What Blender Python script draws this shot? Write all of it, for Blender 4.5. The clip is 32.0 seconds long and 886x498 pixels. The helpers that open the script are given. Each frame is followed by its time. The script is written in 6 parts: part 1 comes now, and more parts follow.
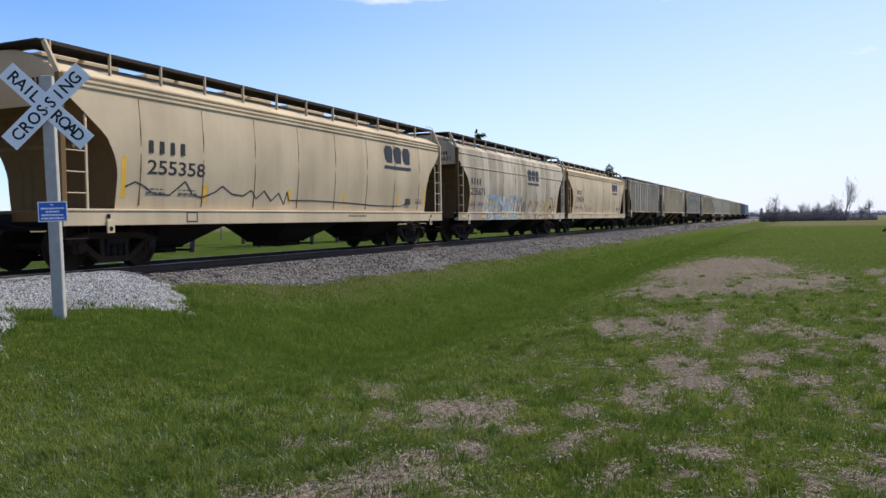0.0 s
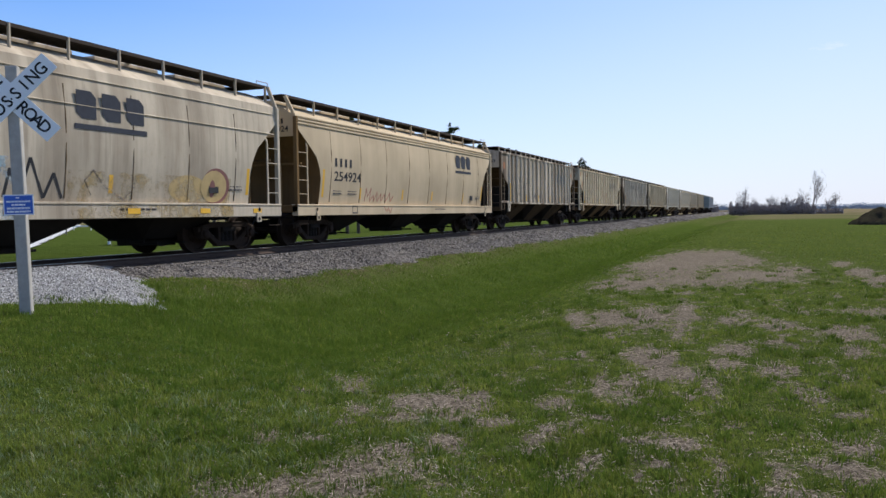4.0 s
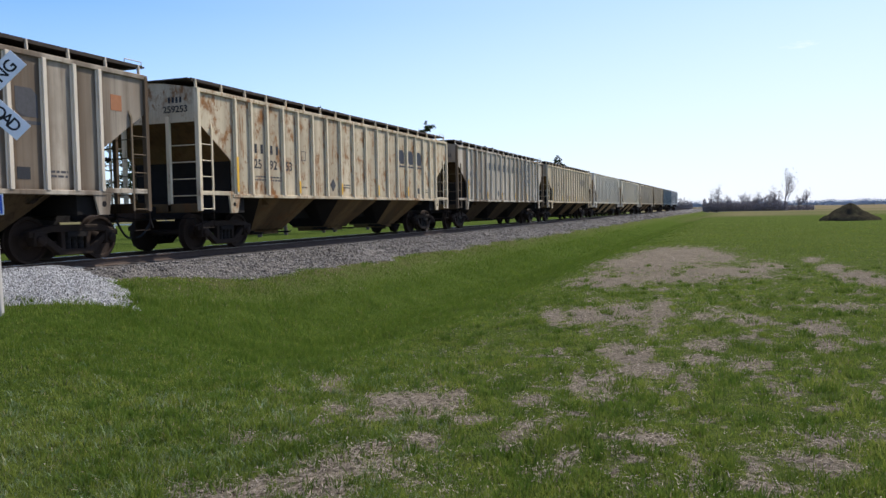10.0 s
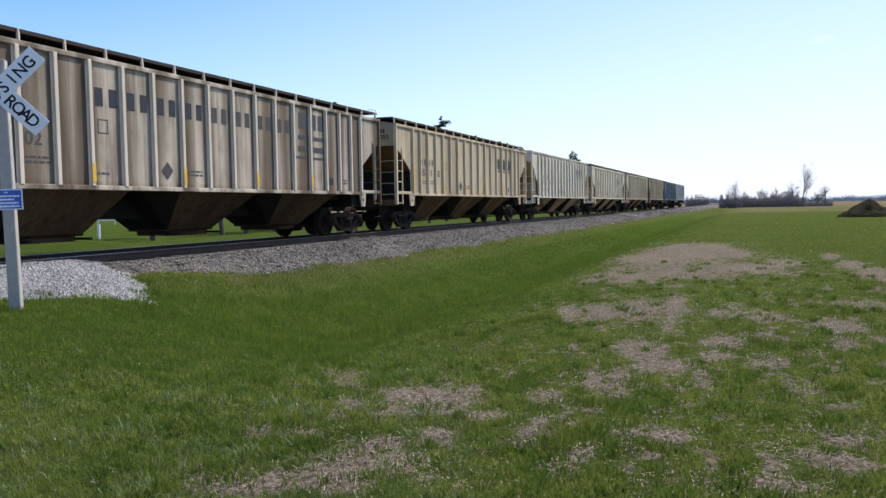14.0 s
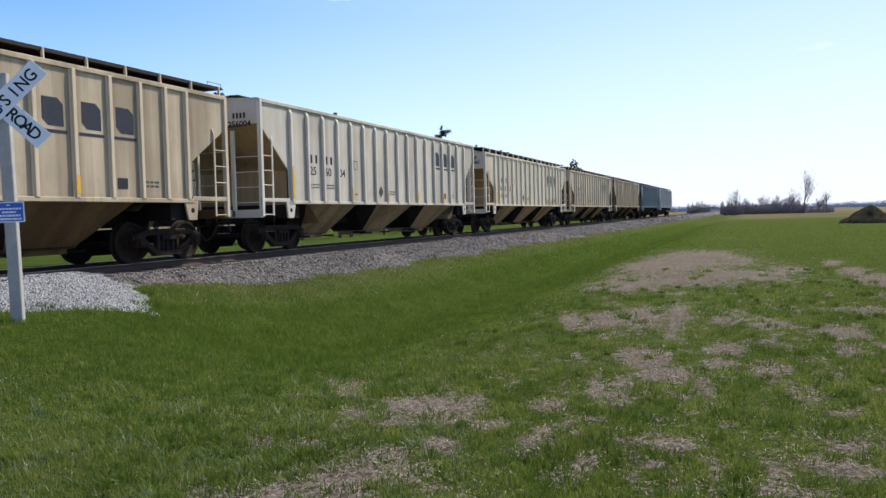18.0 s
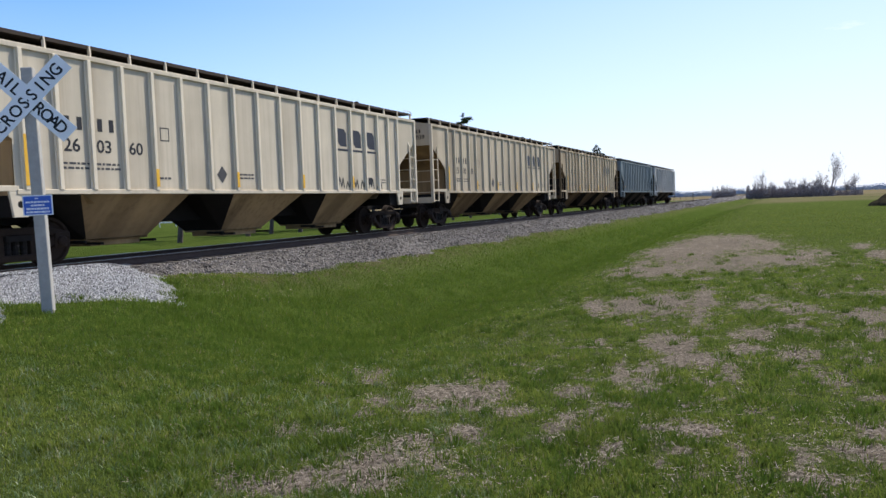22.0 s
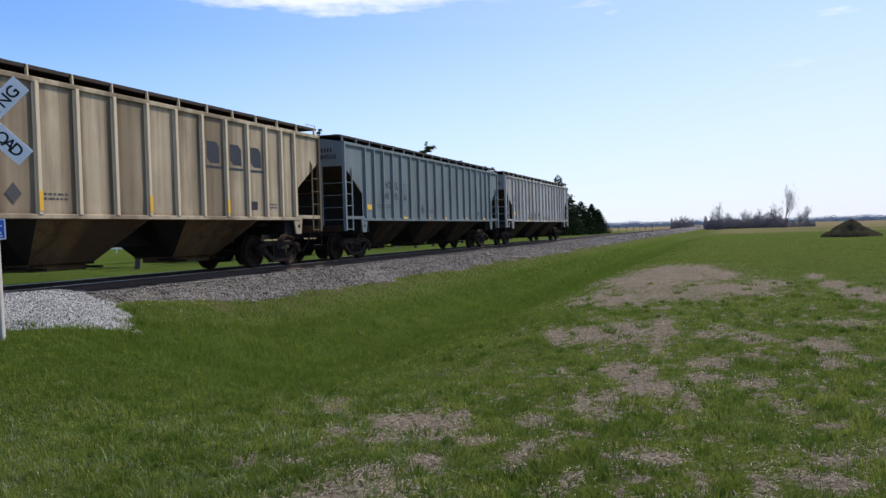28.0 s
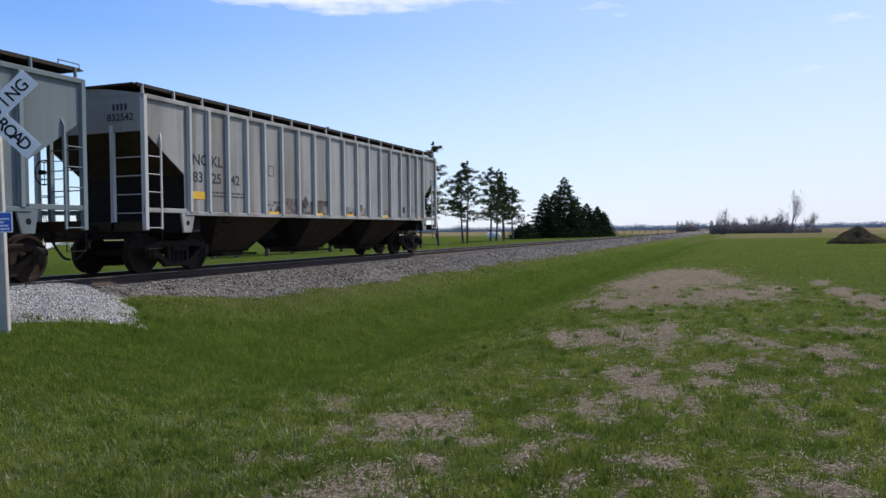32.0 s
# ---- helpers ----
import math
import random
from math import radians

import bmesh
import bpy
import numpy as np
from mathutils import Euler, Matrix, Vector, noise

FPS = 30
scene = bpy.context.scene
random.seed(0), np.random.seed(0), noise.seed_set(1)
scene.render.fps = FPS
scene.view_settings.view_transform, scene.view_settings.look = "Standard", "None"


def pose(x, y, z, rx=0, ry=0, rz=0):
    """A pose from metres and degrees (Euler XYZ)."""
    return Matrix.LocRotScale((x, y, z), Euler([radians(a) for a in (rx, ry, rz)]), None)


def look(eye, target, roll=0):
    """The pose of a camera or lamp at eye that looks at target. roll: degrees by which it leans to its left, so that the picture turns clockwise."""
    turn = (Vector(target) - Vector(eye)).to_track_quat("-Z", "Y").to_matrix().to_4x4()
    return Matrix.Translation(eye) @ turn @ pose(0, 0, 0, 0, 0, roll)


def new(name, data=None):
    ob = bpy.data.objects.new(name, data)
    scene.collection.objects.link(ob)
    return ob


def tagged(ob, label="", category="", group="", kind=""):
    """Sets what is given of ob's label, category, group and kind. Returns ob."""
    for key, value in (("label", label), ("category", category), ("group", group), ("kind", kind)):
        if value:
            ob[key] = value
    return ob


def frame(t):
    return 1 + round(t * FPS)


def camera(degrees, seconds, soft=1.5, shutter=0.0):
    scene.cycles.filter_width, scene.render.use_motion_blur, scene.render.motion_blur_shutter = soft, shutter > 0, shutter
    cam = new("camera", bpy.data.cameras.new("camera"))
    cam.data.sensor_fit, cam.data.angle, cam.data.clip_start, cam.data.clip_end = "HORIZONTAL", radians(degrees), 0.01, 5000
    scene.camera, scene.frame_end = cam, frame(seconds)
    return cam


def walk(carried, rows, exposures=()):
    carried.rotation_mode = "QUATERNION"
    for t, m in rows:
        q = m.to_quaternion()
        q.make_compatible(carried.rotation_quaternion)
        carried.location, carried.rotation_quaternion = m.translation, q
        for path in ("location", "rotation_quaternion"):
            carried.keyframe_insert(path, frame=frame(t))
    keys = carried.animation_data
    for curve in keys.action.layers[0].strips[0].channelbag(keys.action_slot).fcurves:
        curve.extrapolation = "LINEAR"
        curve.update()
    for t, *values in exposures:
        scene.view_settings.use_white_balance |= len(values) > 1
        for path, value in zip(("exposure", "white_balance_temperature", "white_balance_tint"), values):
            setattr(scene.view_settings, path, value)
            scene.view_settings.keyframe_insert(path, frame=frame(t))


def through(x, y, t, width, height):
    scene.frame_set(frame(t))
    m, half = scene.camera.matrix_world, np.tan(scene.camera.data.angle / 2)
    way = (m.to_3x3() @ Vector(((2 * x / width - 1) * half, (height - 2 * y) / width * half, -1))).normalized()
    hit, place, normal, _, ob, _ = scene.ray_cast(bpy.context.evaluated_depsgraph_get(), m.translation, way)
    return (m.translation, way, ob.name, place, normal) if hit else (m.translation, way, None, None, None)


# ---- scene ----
CAM = (0, 0, 0.88)
cam = camera(59.14, 32.0)
PATH = [
    (0.0, pose(*CAM, 87.88, 0.78, 24.09)),
    (0.5, pose(*CAM, 87.58, 0.95, 24.16)),
    (1.0, pose(*CAM, 87.55, 0.57, 22.95)),
    (1.5, pose(*CAM, 87.70, 0.85, 22.39)),
    (2.0, pose(*CAM, 87.85, 0.60, 22.35)),
    (2.5, pose(*CAM, 87.86, 0.55, 22.34)),
    (4.5, pose(*CAM, 87.14, 0.88, 21.98)),
    (5.0, pose(*CAM, 86.98, 0.75, 21.63)),
    (5.5, pose(*CAM, 87.48, 0.01, 20.86)),
    (6.0, pose(*CAM, 87.39, 0.00, 20.58)),
    (6.5, pose(*CAM, 87.27, -0.38, 20.42)),
    (7.0, pose(*CAM, 87.24, -0.04, 20.27)),
    (7.5, pose(*CAM, 87.15, 0.05, 20.18)),
    (8.0, pose(*CAM, 87.06, 0.13, 20.16)),
    (8.5, pose(*CAM, 87.05, 0.57, 20.25)),
    (9.0, pose(*CAM, 87.10, 0.68, 20.29)),
    (9.5, pose(*CAM, 87.11, 1.15, 20.30)),
    (10.0, pose(*CAM, 87.20, 1.03, 20.42)),
    (10.5, pose(*CAM, 87.32, 1.02, 20.54)),
    (11.0, pose(*CAM, 87.02, 1.05, 20.72)),
    (11.5, pose(*CAM, 87.08, 1.09, 20.94)),
    (12.0, pose(*CAM, 87.16, 1.15, 21.10)),
    (12.5, pose(*CAM, 87.23, 0.97, 21.27)),
    (13.0, pose(*CAM, 87.11, 0.81, 21.38)),
    (13.5, pose(*CAM, 86.95, 0.80, 21.47)),
    (14.0, pose(*CAM, 86.89, 0.93, 21.51)),
    (14.5, pose(*CAM, 86.87, 1.52, 21.53)),
    (15.0, pose(*CAM, 86.87, 1.73, 21.59)),
    (15.5, pose(*CAM, 86.96, 1.48, 21.62)),
    (17.5, pose(*CAM, 87.45, 0.96, 21.66)),
    (18.0, pose(*CAM, 87.57, 1.37, 21.60)),
    (18.5, pose(*CAM, 87.61, 1.13, 21.48)),
    (19.0, pose(*CAM, 86.65, 1.07, 21.24)),
    (19.5, pose(*CAM, 86.53, 0.61, 21.00)),
    (20.0, pose(*CAM, 86.97, 0.55, 20.86)),
    (20.5, pose(*CAM, 87.01, 1.06, 20.63)),
    (21.0, pose(*CAM, 86.96, 2.08, 20.85)),
    (21.5, pose(*CAM, 86.72, 2.57, 23.36)),
    (22.0, pose(*CAM, 86.72, 2.10, 23.24)),
    (22.5, pose(*CAM, 86.87, 1.66, 22.99)),
    (23.0, pose(*CAM, 87.55, 2.08, 22.64)),
    (23.5, pose(*CAM, 87.74, 0.72, 20.87)),
    (24.0, pose(*CAM, 87.85, -0.38, 20.10)),
    (24.5, pose(*CAM, 86.81, -0.33, 20.10)),
    (25.0, pose(*CAM, 86.78, 0.32, 20.00)),
    (25.5, pose(*CAM, 87.14, 0.98, 19.81)),
    (27.5, pose(*CAM, 88.45, 1.18, 20.17)),
    (28.0, pose(*CAM, 88.69, 1.61, 20.51)),
    (28.5, pose(*CAM, 88.60, 1.32, 20.72)),
    (29.0, pose(*CAM, 88.62, 1.33, 21.20)),
    (29.5, pose(*CAM, 88.56, 1.10, 21.33)),
    (30.0, pose(*CAM, 88.50, 1.36, 21.32)),
    (30.5, pose(*CAM, 88.56, 1.56, 21.18)),
    (31.0, pose(*CAM, 88.69, 1.34, 21.00)),
    (31.5, pose(*CAM, 88.77, 1.17, 20.90)),
    (32.0, pose(*CAM, 88.70, 0.67, 20.90)),
]
EXPOSURES = [(t, 0.25 + k) for t, k in ((0, 0.03), (1, 0.0), (2, -0.12), (3.5, -0.08), (5, -0.04), (6, -0.02), (8, 0.0), (9, 0.10), (10, 0.14), (12, 0.18), (14, 0.20), (15, 0.21), (17, 0.19), (18, 0.18), (19, 0.08), (20, 0.12), (21, 0.10), (22, 0.18), (23, 0.22), (24, 0.06), (25, 0.02), (28, 0.0), (30, 0.0), (32, -0.07))]
walk(cam, PATH, EXPOSURES)

# ---------- world, sun ----------
SUN_AZ, SUN_EL = 27.0, 48.0          # degrees from the track's heading towards the right; height
world = bpy.data.worlds.new("sky")
scene.world = world
world.use_nodes = True
wn, wl = world.node_tree.nodes, world.node_tree.links
wn.clear()
w_out, w_bg, w_sky = wn.new("ShaderNodeOutputWorld"), wn.new("ShaderNodeBackground"), wn.new("ShaderNodeTexSky")
w_sky.sky_type, w_sky.sun_disc = "NISHITA", False
w_sky.sun_elevation, w_sky.sun_rotation = radians(SUN_EL), radians(SUN_AZ)
w_sky.air_density, w_sky.dust_density, w_sky.ozone_density = 1.0, 0.08, 3.4
w_bg.inputs["Strength"].default_value = 0.129


def w_math(op, a, b=0.0, c=None):
    m = wn.new("ShaderNodeMath")
    m.operation = op
    for i, q in enumerate((a, b) if c is None else (a, b, c)):
        if hasattr(q, "is_output"):
            wl.new(q, m.inputs[i])
        else:
            m.inputs[i].default_value = q
    return m.outputs[0]


# thin fair-weather clouds: heading (left of the track) and height in degrees, half width, half height, thickness
CLOUDS = ((27, 17.0, 16, 1.9, 0.95), (11.0, 15.2, 4, 0.9, 0.45), (-4.5, 10.4, 3.2, 0.55, 0.5), (-6.5, 13.6, 2.5, 0.6, 0.4), (1, 16.5, 6, 1.0, 0.5), (-22, 13, 9, 1.2, 0.6), (58, 21, 12, 2.0, 0.7))
w_co, w_sep = wn.new("ShaderNodeTexCoord"), wn.new("ShaderNodeSeparateXYZ")
wl.new(w_co.outputs["Generated"], w_sep.inputs[0])
w_el = w_math("DEGREES", w_math("ARCSINE", w_sep.outputs[2]))
w_az = w_math("DEGREES", w_math("ARCTAN2", w_math("MULTIPLY", w_sep.outputs[0], -1.0), w_sep.outputs[1]))
w_map = wn.new("ShaderNodeMapping")
w_map.inputs["Scale"].default_value = (9, 9, 34)
wl.new(w_co.outputs["Generated"], w_map.inputs[0])
w_noise = wn.new("ShaderNodeTexNoise")
w_noise.inputs["Scale"].default_value, w_noise.inputs["Detail"].default_value, w_noise.inputs["Roughness"].default_value = 1.0, 7, 0.62
wl.new(w_map.outputs[0], w_noise.inputs["Vector"])
w_sum = None
for c_az, c_el, c_w, c_h, c_k in CLOUDS:
    d2 = w_math("ADD", w_math("POWER", w_math("MULTIPLY", w_math("SUBTRACT", w_az, c_az), 1 / c_w), 2.0), w_math("POWER", w_math("MULTIPLY", w_math("SUBTRACT", w_el, c_el), 1 / c_h), 2.0))
    one = w_math("MULTIPLY", w_math("MAXIMUM", w_math("SUBTRACT", 1.0, d2), 0.0), c_k)
    w_sum = one if w_sum is None else w_math("MAXIMUM", w_sum, one)
w_cov = w_math("MULTIPLY", w_math("MAXIMUM", w_math("SUBTRACT", w_math("ADD", w_math("MULTIPLY", w_noise.outputs[0], 1.5), w_math("MULTIPLY", w_sum, 0.7)), 0.98), 0.0), 2.6)
w_cov = w_math("MULTIPLY", w_math("MINIMUM", w_cov, 0.9), w_math("MINIMUM", w_math("MULTIPLY", w_sum, 6.0), 1.0))
w_mix = wn.new("ShaderNodeMix")
w_mix.data_type = "RGBA"
wl.new(w_cov, w_mix.inputs[0])
w_tint = wn.new("ShaderNodeMix")
w_tint.data_type, w_tint.blend_type = "RGBA", "MULTIPLY"
w_tint.inputs[0].default_value = 1.0
w_tint.inputs[7].default_value = (0.77, 0.95, 1.24, 1)
wl.new(w_sky.outputs[0], w_tint.inputs[6])
w_veil = wn.new("ShaderNodeMix")                 # thin high haze
w_veil.data_type = "RGBA"
w_low = w_math("MULTIPLY", w_math("MAXIMUM", w_math("SUBTRACT", 1.0, w_math("MULTIPLY", w_math("ABSOLUTE", w_el), 1 / 14.0)), 0.0), 0.45)
w_side = w_math("ADD", w_math("MULTIPLY", w_sep.outputs[0], math.sin(radians(SUN_AZ))), w_math("MULTIPLY", w_sep.outputs[1], math.cos(radians(SUN_AZ))))
w_glare = w_math("MULTIPLY", w_math("POWER", w_math("MAXIMUM", w_math("MULTIPLY", w_math("SUBTRACT", w_side, 0.25), 1 / 0.75), 0.0), 1.2), 0.52)
w_high = w_math("MULTIPLY", w_math("MINIMUM", w_math("MAXIMUM", w_math("MULTIPLY", w_math("SUBTRACT", w_el, 20.0), 1 / 30.0), 0.0), 1.0), 0.16)
wl.new(w_math("MINIMUM", w_math("ADD", w_math("ADD", w_low, w_high), w_glare), 0.96), w_veil.inputs[0])
w_veil.inputs[7].default_value = (5.45, 5.6, 6.5, 1)
wl.new(w_tint.outputs[2], w_veil.inputs[6])
wl.new(w_veil.outputs[2], w_mix.inputs[6])
w_mix.inputs[7].default_value = (6.6, 6.8, 7.0, 1)
wl.new(w_mix.outputs[2], w_bg.inputs[0])
wl.new(w_bg.outputs[0], w_out.inputs[0])
sun = new("sun", bpy.data.lights.new("sun", "SUN"))
sun.data.energy, sun.data.angle, sun.data.color = 4.4, radians(0.53), (1.0, 0.95, 0.87)
sun_to = Vector((math.sin(radians(SUN_AZ)) * math.cos(radians(SUN_EL)), math.cos(radians(SUN_AZ)) * math.cos(radians(SUN_EL)), math.sin(radians(SUN_EL))))
sun.matrix_world = look(sun_to * 60, (0, 0, 0))


# ---------- materials ----------
class Nodes:
    """Short hand for a node material."""

    def __init__(self, name, rough=0.6, metal=0.0):
        self.m = bpy.data.materials.new(name)
        self.m.use_nodes = True
        self.t = self.m.node_tree
        self.b = self.t.nodes["Principled BSDF"]
        self.b.inputs["Roughness"].default_value = rough
        self.b.inputs["Metallic"].default_value = metal
        self.b.inputs["Specular IOR Level"].default_value = 0.35

    def put(self, node, key, v):
        if hasattr(v, "is_output"):
            self.t.links.new(v, node.inputs[key])
        else:
            if isinstance(v, tuple) and len(v) == 3 and node.inputs[key].type == "RGBA":
                v = (*v, 1)
            node.inputs[key].default_value = v

    def coord(self, which="Object", scale=(1, 1, 1), offset=(0, 0, 0)):
        c = self.t.nodes.new("ShaderNodeTexCoord")
        mp = self.t.nodes.new("ShaderNodeMapping")
        self.put(mp, "Vector", c.outputs[which])
        self.put(mp, "Scale", scale)
        self.put(mp, "Location", offset)
        return mp.outputs[0]

    def noise(self, vec, scale, detail=4.0, rough=0.55, out=0):
        n = self.t.nodes.new("ShaderNodeTexNoise")
        self.put(n, "Vector", vec), self.put(n, "Scale", scale), self.put(n, "Detail", detail), self.put(n, "Roughness", rough)
        return n.outputs[out]

    def voronoi(self, vec, scale, out="Color", feature="F1"):
        n = self.t.nodes.new("ShaderNodeTexVoronoi")
        n.feature = feature
        self.put(n, "Vector", vec), self.put(n, "Scale", scale)
        return n.outputs[out]

    def span(self, v, a, b, lo=0.0, hi=1.0):
        n = self.t.nodes.new("ShaderNodeMapRange")
        n.interpolation_type = "SMOOTHSTEP"
        self.put(n, "Value", v), self.put(n, "From Min", a), self.put(n, "From Max", b), self.put(n, "To Min", lo), self.put(n, "To Max", hi)
        return n.outputs[0]

    def math(self, op, a, b=0.0):
        n = self.t.nodes.new("ShaderNodeMath")
        n.operation = op
        self.put(n, 0, a), self.put(n, 1, b)
        return n.outputs[0]

    def mix(self, fac, a, b, kind="MIX"):
        n = self.t.nodes.new("ShaderNodeMix")
        n.data_type, n.blend_type = "RGBA", kind
        for k, v in ((0, fac), (6, a), (7, b)):
            if isinstance(v, tuple):
                v = (*v, 1)[:4]
            if hasattr(v, "is_output"):
                self.t.links.new(v, n.inputs[k])
            else:
                n.inputs[k].default_value = v
        return n.outputs[2]

    def rand(self):
        return self.t.nodes.new("ShaderNodeObjectInfo").outputs["Random"]

    def island(self):
        return self.t.nodes.new("ShaderNodeNewGeometry").outputs["Random Per Island"]

    def attr(self, name):
        n = self.t.nodes.new("ShaderNodeAttribute")
        n.attribute_name = name
        return n.outputs["Fac"]

    def bump(self, h, strength=0.3, dist=0.01):
        n = self.t.nodes.new("ShaderNodeBump")
        self.put(n, "Height", h), self.put(n, "Strength", strength), self.put(n, "Distance", dist)
        self.put(self.b, "Normal", n.outputs[0])

    def color(self, c):
        self.put(self.b, "Base Color", c)
        return self


def shade(c, k):
    return tuple(x * k for x in c)


def car_paint(name, base, dirt=0.5, rust=0.0, seed=0.0, soot=(0.075, 0.058, 0.042), rough=0.55, tone=1.0):
    """Weathered freight-car paint: fading, run-down streaks, grime along the posts and rust blooms."""
    n = Nodes(name, rough + 0.25)
    n.b.inputs["Specular IOR Level"].default_value = 0.03
    wear = 1.25 * dirt ** 1.7
    o = (seed * 7.3, seed * 3.1, seed * 5.7)
    flat = n.coord("Object", (1, 1, 1), o)
    tall = n.coord("Object", (7, 7, 0.22), o)
    fade = n.span(n.noise(flat, 0.55, 3), 0.3, 0.7)
    col = n.mix(fade, shade(base, 0.88), shade(base, 1.06))
    band = n.span(n.noise(n.coord("Object", (0.2, 1.25, 0.07), shade(o, 1.7)), 1.0, 2, 0.4), 0.42, 0.60)
    col = n.mix(n.math("MULTIPLY", band, min(0.92, wear * 1.7)), col, n.mix(0.7, shade(base, 0.36), shade((0.105, 0.066, 0.040), tone)))
    streak = n.span(n.noise(tall, 1.0, 6, 0.62), 0.45, 0.64)
    patchy = n.span(n.noise(flat, 0.8, 3), 0.36, 0.64, 0.35, 1.0)
    col = n.mix(n.math("MULTIPLY", n.math("MULTIPLY", streak, patchy), min(0.9, wear * 1.0)), col, soot)
    drip = n.span(n.noise(n.coord("Object", (20, 20, 0.5), o), 1.0, 4, 0.6), 0.5, 0.78)
    col = n.mix(n.math("MULTIPLY", drip, wear * 0.35), col, shade((0.12, 0.09, 0.06), tone))
    edge = n.math("MULTIPLY", n.attr("seam"), n.span(n.noise(n.coord("Object", (3, 3, 0.5), o), 1.0, 4, 0.6), 0.28, 0.62, 0.35, 1.0))
    col = n.mix(n.math("MULTIPLY", edge, min(0.9, 0.08 + wear * 1.4)), col, shade((0.080, 0.052, 0.032), tone))
    grime = n.span(n.noise(flat, 2.6, 7, 0.72), 0.46, 0.82)
    col = n.mix(n.math("MULTIPLY", grime, min(0.5, wear * 0.6)), col, shade((0.15, 0.11, 0.075), tone))
    cloud = n.span(n.noise(n.coord("Object", (1.6, 1.6, 0.35), shade(o, 3)), 1.0, 5, 0.6), 0.46, 0.68)
    col = n.mix(n.math("MULTIPLY", cloud, min(0.6, max(0.0, dirt - 0.25) * 1.1)), col, shade((0.105, 0.075, 0.052), tone))
    if rust > 0:
        bloom = n.span(n.noise(n.coord("Object", (1.5, 1.5, 1.1), o), 1.3, 9, 0.72), 0.60 - 0.10 * rust, 0.72 - 0.09 * rust)
        run = n.span(n.noise(n.coord("Object", (8, 8, 0.7), shade(o, 2)), 1.0, 5, 0.6), 0.55, 0.68)
        where = n.span(n.noise(n.coord("Object", (0.7, 0.7, 1.3), shade(o, 4)), 1.0, 3), 0.38, 0.56)
        tint = n.mix(n.noise(flat, 9, 5), shade((0.36, 0.150, 0.045), tone), shade((0.10, 0.040, 0.018), tone))
        speck = n.span(n.noise(n.coord("Object", (1, 1, 0.6), o), 11, 5, 0.7), 0.57, 0.66)
        spread = n.math("MAXIMUM", n.math("MULTIPLY", bloom, 0.92), n.math("MULTIPLY", where, n.math("MAXIMUM", n.math("MULTIPLY", run, 0.8), speck)))
        col = n.mix(n.math("MULTIPLY", spread, min(1.0, rust)), col, tint)
    n.color(col)
    n.bump(n.noise(n.coord("Object", (1, 1, 1), o), 1.6, 3), 0.16, 0.05)
    return n.m


def plain(name, base, rough=0.6, metal=0.0, vary=0.25, scale=8.0, bump=0.15):
    n = Nodes(name, rough, metal)
    if max(base) < 0.08:
        n.b.inputs["Specular IOR Level"].default_value = 0.12
    c = n.coord()
    v = n.noise(c, scale, 6, 0.65)
    n.color(n.mix(v, shade(base, 1 - vary), shade(base, 1 + vary)))
    n.bump(v, bump, 0.01)
    return n.m


M_STEEL = plain("grimy_truck_steel", (0.026, 0.017, 0.012), 0.8, 0.0, 0.45, 6)
M_WHEEL = plain("brown_wheel_steel", (0.027, 0.017, 0.012), 0.75, 0.0, 0.35, 5)
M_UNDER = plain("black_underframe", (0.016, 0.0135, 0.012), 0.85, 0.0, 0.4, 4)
M_BOARD = plain("rusty_running_board_grating", (0.050, 0.038, 0.030), 0.85, 0.0, 0.4, 10)
M_BLACK = plain("black_stencil_paint", (0.035, 0.035, 0.038), 0.6, 0.0, 0.3, 14)
M_GREYMARK = plain("faded_stencil_paint", (0.075, 0.072, 0.074), 0.65, 0.0, 0.3, 14)
M_NAVY = plain("dark_blue_emblem_paint", (0.042, 0.045, 0.056), 0.55, 0.0, 0.25, 10)
M_YELLOW = plain("yellow_reflective_strip", (0.72, 0.40, 0.035), 0.45, 0.0, 0.2, 6)
M_OCHRE = plain("faded_ochre_spray", (0.46, 0.33, 0.15), 0.7, 0.0, 0.3, 5)
M_MAROON = plain("faded_maroon_spray", (0.20, 0.085, 0.075), 0.7, 0.0, 0.3, 8)
M_PRIMER = plain("orange_primer_paint", (0.34, 0.13, 0.05), 0.7, 0.0, 0.3, 8)
M_PINKTAG = plain("faded_red_spray_paint", (0.42, 0.17, 0.12), 0.7, 0.0, 0.3, 8)


def haze_paint(name, a, b):
    """Thin sprayed paint that lets the old coat show."""
    n = Nodes(name, 0.7)
    c = n.coord()
    n.color(n.mix(n.span(n.noise(c, 1.3, 4), 0.4, 0.6), a, b))
    n.put(n.b, "Alpha", n.span(n.noise(c, 1.7, 6, 0.7), 0.40, 0.62, 0.0, 0.75))
    return n.m


M_BLUETAG = haze_paint("pale_blue_spray_paint", (0.30, 0.43, 0.50), (0.55, 0.60, 0.62))
M_OCHRETAG = haze_paint("ochre_spray_paint", (0.42, 0.30, 0.13), (0.50, 0.42, 0.28))
M_DARKTAG = haze_paint("dark_grey_spray_paint", (0.10, 0.085, 0.08), (0.20, 0.15, 0.13))
M_HOSE = plain("black_rubber_hose", (0.02, 0.02, 0.02), 0.7)


